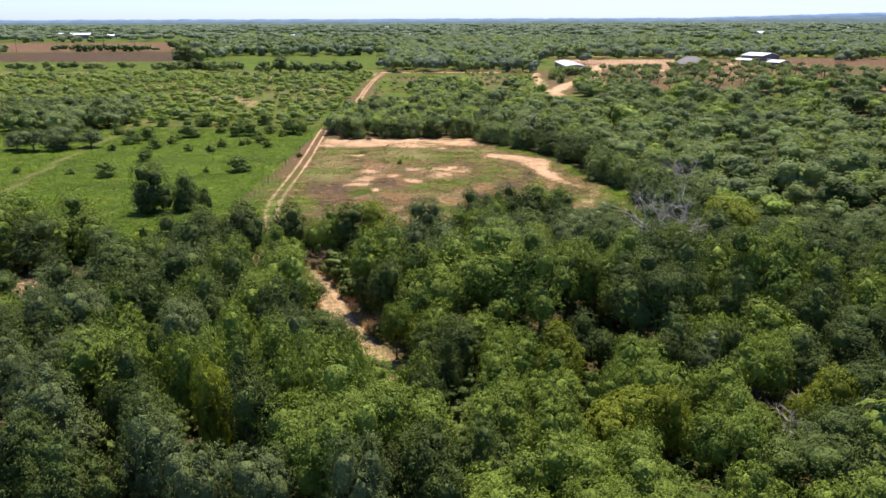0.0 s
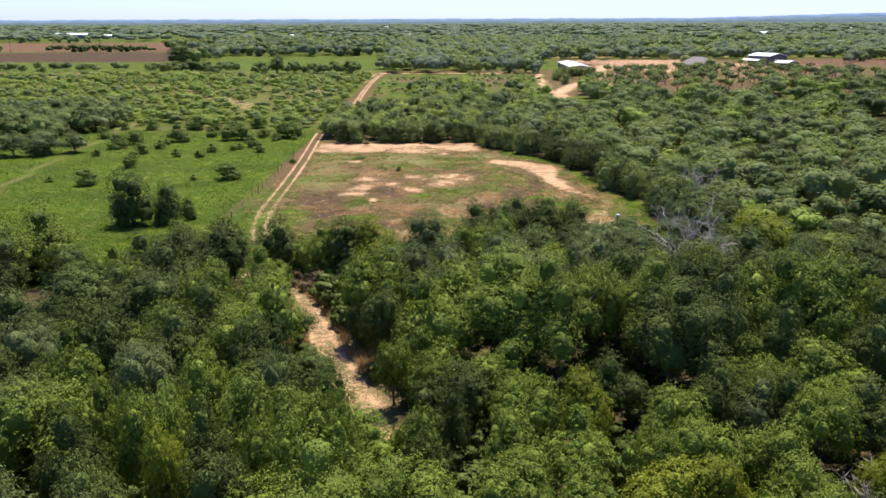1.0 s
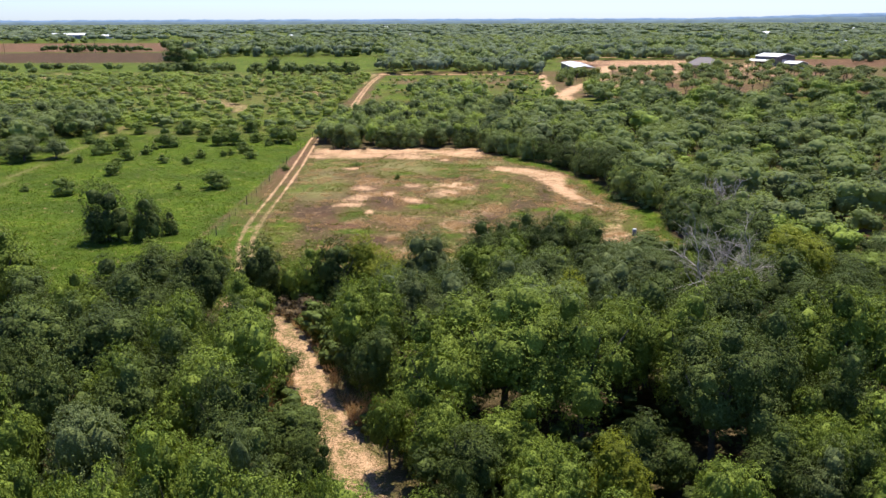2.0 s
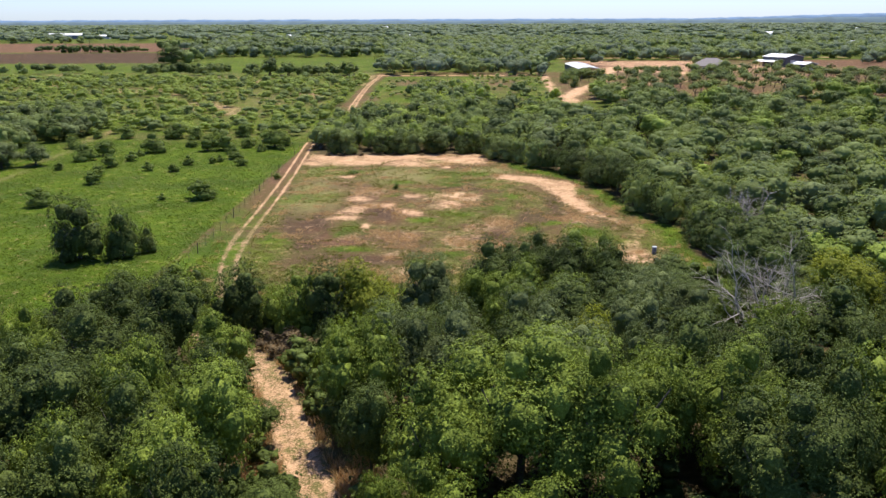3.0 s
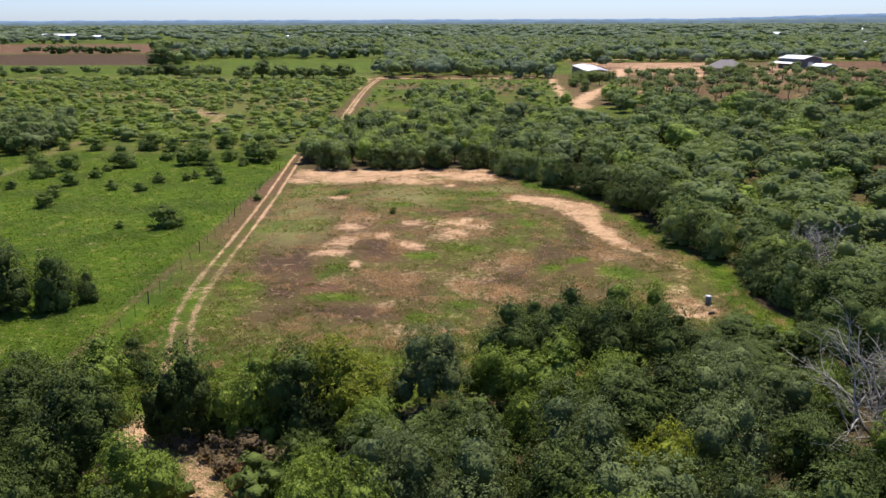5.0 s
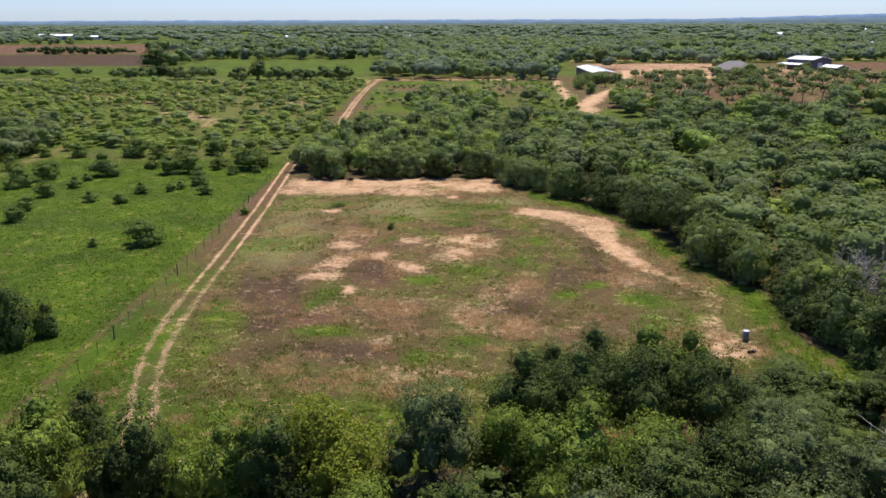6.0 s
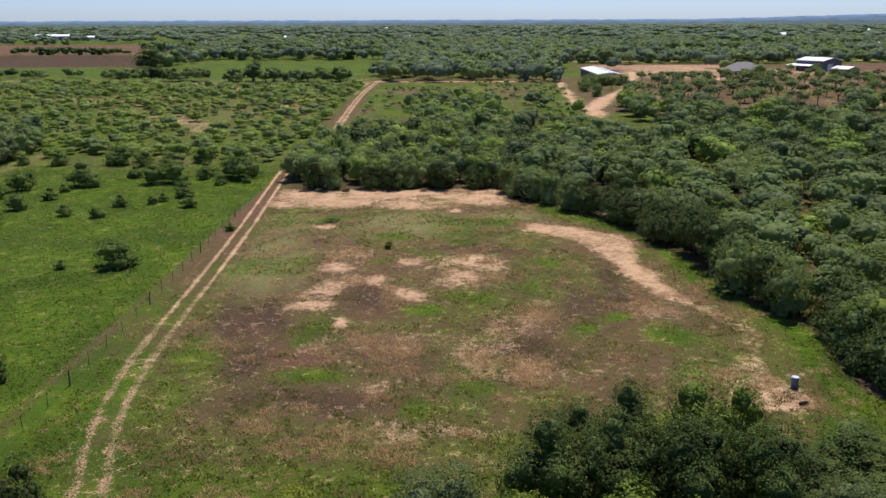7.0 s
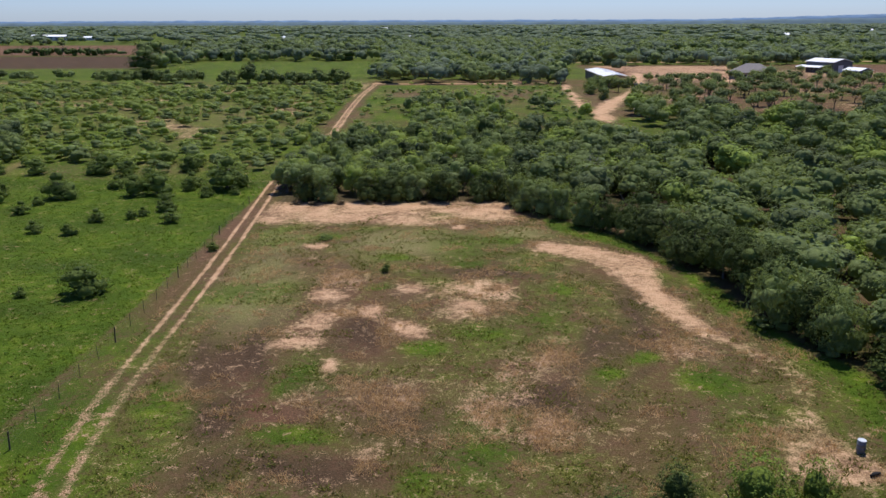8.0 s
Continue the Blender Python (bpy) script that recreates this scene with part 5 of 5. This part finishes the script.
def gabled(name, at, label, category, long, wide, eaves, ridge_h, wall_mat, roof_mat, doors=(), windows=(), over=0.4, ribs=0):
    """A gabled building; its length runs along its own x."""
    ob = thing(name, at, label, category)
    hx, hy = long / 2, wide / 2
    bm = bmesh.new()
    for sy in (-1, 1):
        box(bm, -hx, hx, sy * hy - 0.1, sy * hy + 0.1, -0.3, eaves)
    for sx in (-1, 1):
        x = sx * hx
        v = [bm.verts.new(q) for o in (-0.1, 0.1) for q in ((x + o, -hy + 0.1, -0.3), (x + o, hy - 0.1, -0.3), (x + o, hy - 0.1, eaves), (x + o, 0, ridge_h - 0.1), (x + o, -hy + 0.1, eaves))]
        bm.faces.new(v[4::-1])
        bm.faces.new(v[5:])
        for i in range(5):
            bm.faces.new((v[i], v[(i + 1) % 5], v[5 + (i + 1) % 5], v[5 + i]))
    bmesh.ops.recalc_face_normals(bm, faces=bm.faces)
    part("wall", bm, wall_mat, ob)
    drop = (ridge_h - eaves) / hy * over
    for sy in (-1, 1):
        a, b, c, d = (-hx - over, sy * (hy + over), eaves - drop), (hx + over, sy * (hy + over), eaves - drop), (hx + over, 0, ridge_h), (-hx - over, 0, ridge_h)
        if sy > 0:
            a, b, c, d = b, a, d, c
        bm = bmesh.new()
        panel(bm, a, b, c, d)
        slope = part("roof", bm, roof_mat, ob)
        if ribs:
            seams(slope, a, b, c, d, ribs, roof_mat)
    for side, p, w, h in doors:
        bm = bmesh.new()
        if side in "sn":
            y = -hy - 0.1 if side == "s" else hy + 0.1
            box(bm, p - w / 2, p + w / 2, y - 0.05, y + 0.05, -0.05, h, 0.02)
        else:
            x = hx + 0.1 if side == "e" else -hx - 0.1
            box(bm, x - 0.05, x + 0.05, p - w / 2, p + w / 2, -0.05, h, 0.02)
        part("door", bm, DOOR_PALE, ob, "pale sheet door")
    for side, p, z, w, h in windows:
        win = bmesh.new()
        bm = bmesh.new()
        if side in "sn":
            y = -hy - 0.1 if side == "s" else hy + 0.1
            box(win, p - w / 2 - 0.08, p + w / 2 + 0.08, y - 0.04, y + 0.04, z - 0.08, z + h + 0.08)
            box(bm, p - w / 2, p + w / 2, y - 0.06, y + 0.06, z, z + h)
        else:
            x = hx + 0.1 if side == "e" else -hx - 0.1
            box(win, x - 0.04, x + 0.04, p - w / 2 - 0.08, p + w / 2 + 0.08, z - 0.08, z + h + 0.08)
            box(bm, x - 0.06, x + 0.06, p - w / 2, p + w / 2, z, z + h)
        frame_ob = part("window", win, WHITE, ob)
        part("pane", bm, GLASS, frame_ob)
    return ob


def place(x, y, turn):
    return pose(x, y, ground_z(x, y), 0, 0, turn)


hall = gabled("barn", place(171.5, 452.0, -62), "large dark grey metal barn with a pale roof", "barn", 14.6, 12.8, 5.0, 6.3, WALL_DARK, ROOF, [("e", -1.5, 3.2, 3.4), ("s", 4.5, 1.0, 2.1)], [("s", -4, 1.2, 1.4, 1.0)], ribs=14)
bm = panel(bmesh.new(), (-9.6, -11.0, 2.6), (3.4, -11.0, 2.6), (3.4, -6.62, 3.3), (-9.6, -6.62, 3.3))
lean = part("lean_to_roof", bm, ROOF, hall, "pale lean-to roof")
for k in range(4):
    bm = bmesh.new()
    box(bm, -9.4 + 4.2 * k - 0.08, -9.4 + 4.2 * k + 0.08, -10.9, -10.74, -0.2, 2.5)
    part("post", bm, STEEL, hall)
gabled("shed", place(169.0, 419.0, -62), "small dark metal shed with a pale roof", "shed", 8.0, 8.0, 3.0, 4.0, WALL_DARK, ROOF, [("e", 0, 2.4, 2.3)], ribs=8)


def hip_house(at):
    ob = thing("house", at, "single-storey tan house with a grey hipped roof", "house")
    hx, hy, e, r = 8.5, 6.5, 2.9, 6.2
    bm = bmesh.new()
    for sy in (-1, 1):
        box(bm, -hx, hx, sy * hy - 0.12, sy * hy + 0.12, -0.3, e)
    for sx in (-1, 1):
        box(bm, sx * hx - 0.12, sx * hx + 0.12, -hy + 0.12, hy - 0.12, -0.3, e)
    part("wall", bm, WALL_TAN, ob)
    o = 0.6
    for a, b, c, d in (((-hx - o, -hy - o, e - 0.2), (hx + o, -hy - o, e - 0.2), (2.5, 0, r), (-2.5, 0, r)), ((hx + o, hy + o, e - 0.2), (-hx - o, hy + o, e - 0.2), (-2.5, 0, r), (2.5, 0, r)),
                       ((hx + o, -hy - o, e - 0.2), (hx + o, hy + o, e - 0.2), (2.5, 0.02, r), (2.5, -0.02, r)), ((-hx - o, hy + o, e - 0.2), (-hx - o, -hy - o, e - 0.2), (-2.5, -0.02, r), (-2.5, 0.02, r))):
        part("roof", panel(bmesh.new(), a, b, c, d), ROOF_GREY, ob)
    for x in (-6, -2.5, 5):
        win = part("window", box(bmesh.new(), x - 0.6, x + 0.6, -hy - 0.16, -hy - 0.08, 0.9, 2.2), WHITE, ob)
        part("pane", box(bmesh.new(), x - 0.5, x + 0.5, -hy - 0.18, -hy - 0.1, 1.0, 2.1), GLASS, win)
    part("door", box(bmesh.new(), 1.0, 2.0, -hy - 0.17, -hy - 0.07, 0, 2.1, 0.02), WHITE, ob, "white door")
    return ob


hip_house(place(122.5, 413.0, -20))


def long_shelter():
    """An open-sided shelter: a pale roof on steel posts."""
    ob = thing("shelter", place(58.5, 395.0, 0), "long open-sided shelter with a pale metal roof", "shelter")
    for s_, q in ((-1, ((-4.8, 21.5, 3.7), (-4.8, -21.5, 3.7), (0, -21.5, 4.4), (0, 21.5, 4.4))), (1, ((4.8, -21.5, 3.7), (4.8, 21.5, 3.7), (0, 21.5, 4.4), (0, -21.5, 4.4)))):
        slope = part("roof", panel(bmesh.new(), *q), ROOF, ob)
        seams(slope, *q, 20, ROOF)
    for x in (-4.5, 4.5):
        for k in range(7):
            y = -21 + 7 * k
            part("post", box(bmesh.new(), x - 0.1, x + 0.1, y - 0.1, y + 0.1, -0.3, 3.65), STEEL, ob)
    for k in range(7):
        y = -21 + 7 * k
        part("beam", box(bmesh.new(), -4.6, 4.6, y - 0.08, y + 0.08, 3.35, 3.6), STEEL, ob)
    part("back_wall", box(bmesh.new(), -4.75, -4.6, -21, 21, 0.4, 3.3), WALL_DARK, ob, "dark sheet wall")
    return ob


long_shelter()


def water_tank(x, y):
    ob = thing("water_tank", place(x, y, 0), "dark upright water tank beside the yard", "tank", "tanks by the shelter")
    prof, n, verts, faces = [(0.68, 0.0), (0.7, 0.05), (0.7, 1.9), (0.62, 2.05), (0.25, 2.25), (0.25, 2.32), (0.0, 2.33)], 20, [], []
    for r, z in prof:
        verts += [(r * math.cos(2 * math.pi * k / n), r * math.sin(2 * math.pi * k / n), z) for k in range(n)]
    for i in range(len(prof) - 1):
        faces += [(i * n + k, i * n + (k + 1) % n, (i + 1) * n + (k + 1) % n, (i + 1) * n + k) for k in range(n)]
    part("body", mesh_from("body", verts, faces, [WALL_DARK], None, True), None, ob)
    part("valve", box(bmesh.new(), -0.08, 0.08, -0.82, -0.66, 0.15, 0.3, 0.01), STEEL, ob)
    return ob


water_tank(63.4, 361.5)
water_tank(65.4, 362.5)


def dirt_mound(x, y):
    rng = np.random.default_rng(31)
    u, v = np.meshgrid(np.linspace(-1, 1, 25), np.linspace(-1, 1, 17))
    px, py = 5.2 * u.ravel(), 3.4 * v.ravel()
    rim = np.clip(1 - np.hypot(u, v).ravel(), 0, 1)
    pz = 1.3 * rim ** 0.7 * (0.75 + 0.5 * value_noise(px, py, 1.8, 88)) - 0.05 + 0.06 * rng.uniform(-1, 1, px.size)
    a, b = np.meshgrid(np.arange(24), np.arange(16))
    a = (b * 25 + a).ravel()
    ob = new("dirt_mound", mesh_from("dirt_mound", np.column_stack([px, py, pz]), np.column_stack([a, a + 1, a + 26, a + 25]), [EARTH], None, True))
    ob.matrix_basis = place(x, y, 4)
    return tagged(ob, "low heap of grey-brown earth by the drive", "mound")


dirt_mound(55.0, 301.5)

gabled("barn", place(-492, 1085, -2), "long low barn with a white roof", "barn", 44, 14, 5.0, 7.0, plain("slate_wall", (0.16, 0.18, 0.22), 0.6), ROOF, [("s", -12, 4, 4), ("s", 8, 4, 4)])
gabled("shed", place(-448, 1095, 5), "white-roofed farm shed beside a long barn", "shed", 14, 9, 3.4, 5.0, WALL_PALE, ROOF, [("s", 2, 3, 2.8)])
for x, y, turn, long in ((94, 812, 20, 11), (51, 832, -8, 15), (-58, 1068, 10, 12), (-150, 1950, 0, 22), (-198, 1036, 80, 10), (205, 1300, 15, 14), (420, 1150, -20, 16), (-330, 1500, 12, 18), (700, 1500, 30, 20), (-700, 1750, -10, 20), (330, 720, 5, 9)):
    gabled("house", place(x, y, turn), "distant white farmhouse among trees", "house", long, 8, 3.2, 5.4, WHITE, ROOF, [("s", 0, 1.1, 2.1)], [("s", 3, 1.0, 1.1, 1.2), ("s", -3, 1.0, 1.1, 1.2)])


def utility_pole(x, y, turn):
    ob = thing("utility_pole", place(x, y, turn), "wooden utility pole with one crossarm", "pole", "poles along the far road")
    bm = bmesh.new()
    bmesh.ops.create_cone(bm, cap_ends=True, segments=8, radius1=0.17, radius2=0.11, depth=10.5, matrix=Matrix.Translation((0, 0, 4.9)))
    part("pole", bm, WOOD, ob)
    part("crossarm", box(bmesh.new(), -1.2, 1.2, -0.07, 0.07, 9.3, 9.45), WOOD, ob)
    for x_ in (-1.05, 0.4, 1.05):
        bm = bmesh.new()
        bmesh.ops.create_cone(bm, cap_ends=True, segments=8, radius1=0.06, radius2=0.04, depth=0.16, matrix=Matrix.Translation((x_, 0, 9.53)))
        part("insulator", bm, WHITE, ob)
    return ob


for x, y in ((-268, 634), (-340, 640), (-196, 628)):
    utility_pole(x, y, 5)

plant(-161.0, 495.0, 11.0, 8.4, "low", "trees by the pasture")
for _ in range(900):
    x, y = chance.uniform(50, 172), chance.uniform(288, 392)
    if y < 290 + 0.12 * (x - 50) or min(float(line_distance(x, y, DRIVE)), float(line_distance(x, y, DRIVE_2))) < 4 or (46 < x < 66 and y > 352) or (x > 105 and y > 386):
        continue
    if len([1 for q in PLANTED if q[1] > 286]) < 62 and clear_of(x, y, 1.6):
        plant(x, y, chance.uniform(4.2, 5.6), chance.uniform(2.4, 3.3), "grove", "thorn trees of the grove")
for x, y in ((118, 398), (126, 400), (111, 399), (162, 432), (150, 430), (156, 418)):
    plant(x, y, chance.uniform(3.8, 4.8), chance.uniform(2.4, 3.0), "grove", "thorn trees of the grove")

for x, y in ((49.0, 366), (52.0, 369), (55.0, 367), (58.0, 369.5), (61.0, 367), (64.0, 369), (46.5, 360), (49.5, 352), (45.0, 324), (44.0, 342)):
    plant(x, y, chance.uniform(4.0, 4.8), chance.uniform(2.0, 2.7), "thorn", "thorn trees of the grove")

# ---- grass and weeds ----
def weed_material(name, colours):
    m, nodes, links, bsdf = material(name, 0.8)
    geo, att = nodes.new("ShaderNodeNewGeometry"), nodes.new("ShaderNodeAttribute")
    att.attribute_name = "tint"
    a = mixed(nodes, links, geo.outputs["Random Per Island"], colours[0], colours[1])
    b = mixed(nodes, links, geo.outputs["Random Per Island"], colours[2], colours[3])
    links.new(mixed(nodes, links, att.outputs["Fac"], a, b), bsdf.inputs["Base Color"])
    bsdf.inputs["Specular IOR Level"].default_value = 0.1
    tr, mix = nodes.new("ShaderNodeBsdfTranslucent"), nodes.new("ShaderNodeMixShader")
    links.new(bsdf.inputs["Base Color"].links[0].from_socket, tr.inputs["Color"])
    mix.inputs[0].default_value = 0.45
    links.new(bsdf.outputs[0], mix.inputs[1])
    links.new(tr.outputs[0], mix.inputs[2])
    links.new(mix.outputs[0], nodes["Material Output"].inputs["Surface"])
    return m


def tufts(name, places, tint, high, blade, mat, label, category, blades=4, lean=0.5):
    """Blades in tufts, as one thing."""
    rng = np.random.default_rng(len(places))
    p = np.repeat(places, blades, 0)
    t = np.repeat(tint, blades)
    n = len(p)
    w = rng.uniform(0, 2 * np.pi, n)
    h = high * rng.uniform(0.45, 1.25, n)
    p = p + np.column_stack([rng.normal(0, 0.12, n), rng.normal(0, 0.12, n)])
    z = land(p[:, 0], p[:, 1])
    side = np.column_stack([np.cos(w), np.sin(w)]) * (blade * rng.uniform(0.6, 1.4, n))[:, None]
    tip = p + np.column_stack([rng.normal(0, lean, n), rng.normal(0, lean, n)]) * h[:, None]
    v = np.stack([np.column_stack([p - side, z - 0.02]), np.column_stack([p + side, z - 0.02]), np.column_stack([tip, z + h])], 1).reshape(-1, 3)
    me = mesh_from(name, v, np.arange(3 * n).reshape(-1, 3), [mat], np.repeat(t, 3))
    return tagged(new(name, me), label, category, kind="stuff")


def grow(seed, count, x0, x1, y0, y1):
    rng = np.random.default_rng(seed)
    x = rng.uniform(x0, x1, count)
    y = y0 + (y1 - y0) * rng.uniform(0, 1, count) ** 1.5
    return x, y, rng.uniform(0, 1, count), covers(x, y)


x, y, u, (bare, lush, dry, litter) = grow(501, 110000, -31, 31, 92, 190)
field = (x < east_edge(np.minimum(y, 190)) + 1) & (line_distance(x, y, TRACK_NORTH) > 1.6) & (bare < 0.55)
straw = field & (value_noise(x, y, 2.6, 63, 3) + 0.55 * growth(x, y)[0] > 0.63 + 0.2 * u)
STRAW = weed_material("dead_stalks", ((0.338, 0.198, 0.082), (0.584, 0.379, 0.177), (0.395, 0.256, 0.112), (0.659, 0.459, 0.223)))
tufts("dead_stalks", np.column_stack([x, y])[straw], u[straw], 0.26, 0.026, STRAW, "pale dead stalks standing in patches over the field", "weeds", 5, 1.1)
green = field & ~straw & (value_noise(x, y, 3.0, 65, 3) > 0.44 + 0.25 * dry) & (u < 0.26)
FIELD_WEEDS = weed_material("field_weeds", ((0.104, 0.114, 0.014), (0.196, 0.196, 0.036), (0.153, 0.131, 0.030), (0.273, 0.218, 0.080)))
tufts("field_weeds", np.column_stack([x, y])[green], u[green] * 1.4, 0.20, 0.05, FIELD_WEEDS, "low olive-green weeds over the field", "weeds", 4, 1.0)
x, y, u, (bare, lush, dry, litter) = grow(503, 60000, -120, -33, 84, 215)
ok = (u < lush) & (x > -8 - 0.56 * y) & (x < -32.6)
x2, y2, u2, (bare2, lush2, _, _) = grow(505, 16000, -31, 34, 92, 182)
ok2 = (u2 < lush2 * 1.1) & (lush2 > 0.4) & (bare2 < 0.4)
PASTURE = weed_material("pasture_weeds", ((0.028, 0.060, 0.003), (0.078, 0.128, 0.008), (0.060, 0.088, 0.005), (0.116, 0.146, 0.013)))
tufts("grass", np.concatenate([np.column_stack([x, y])[ok], np.column_stack([x2, y2])[ok2]]), np.concatenate([value_noise(x, y, 7, 61)[ok], u2[ok2]]), 0.10, 0.065, PASTURE, "lush green grass and low weeds", "grass", 4, 1.6)
x, y, u, (bare, lush, dry, litter) = grow(507, 5200, -17, -4, 60, 86)
ok = (line_distance(x, y, TRACK_SOUTH) > 1.5) & (line_distance(x, y, TRACK_SOUTH) < 4.2) & (value_noise(x, y, 2.0, 67) > 0.38)
tufts("dry_grass", np.column_stack([x, y])[ok], u[ok], 0.75, 0.035, STRAW, "tall dry brown grass beside the shaded track", "grass", 6, 0.45)
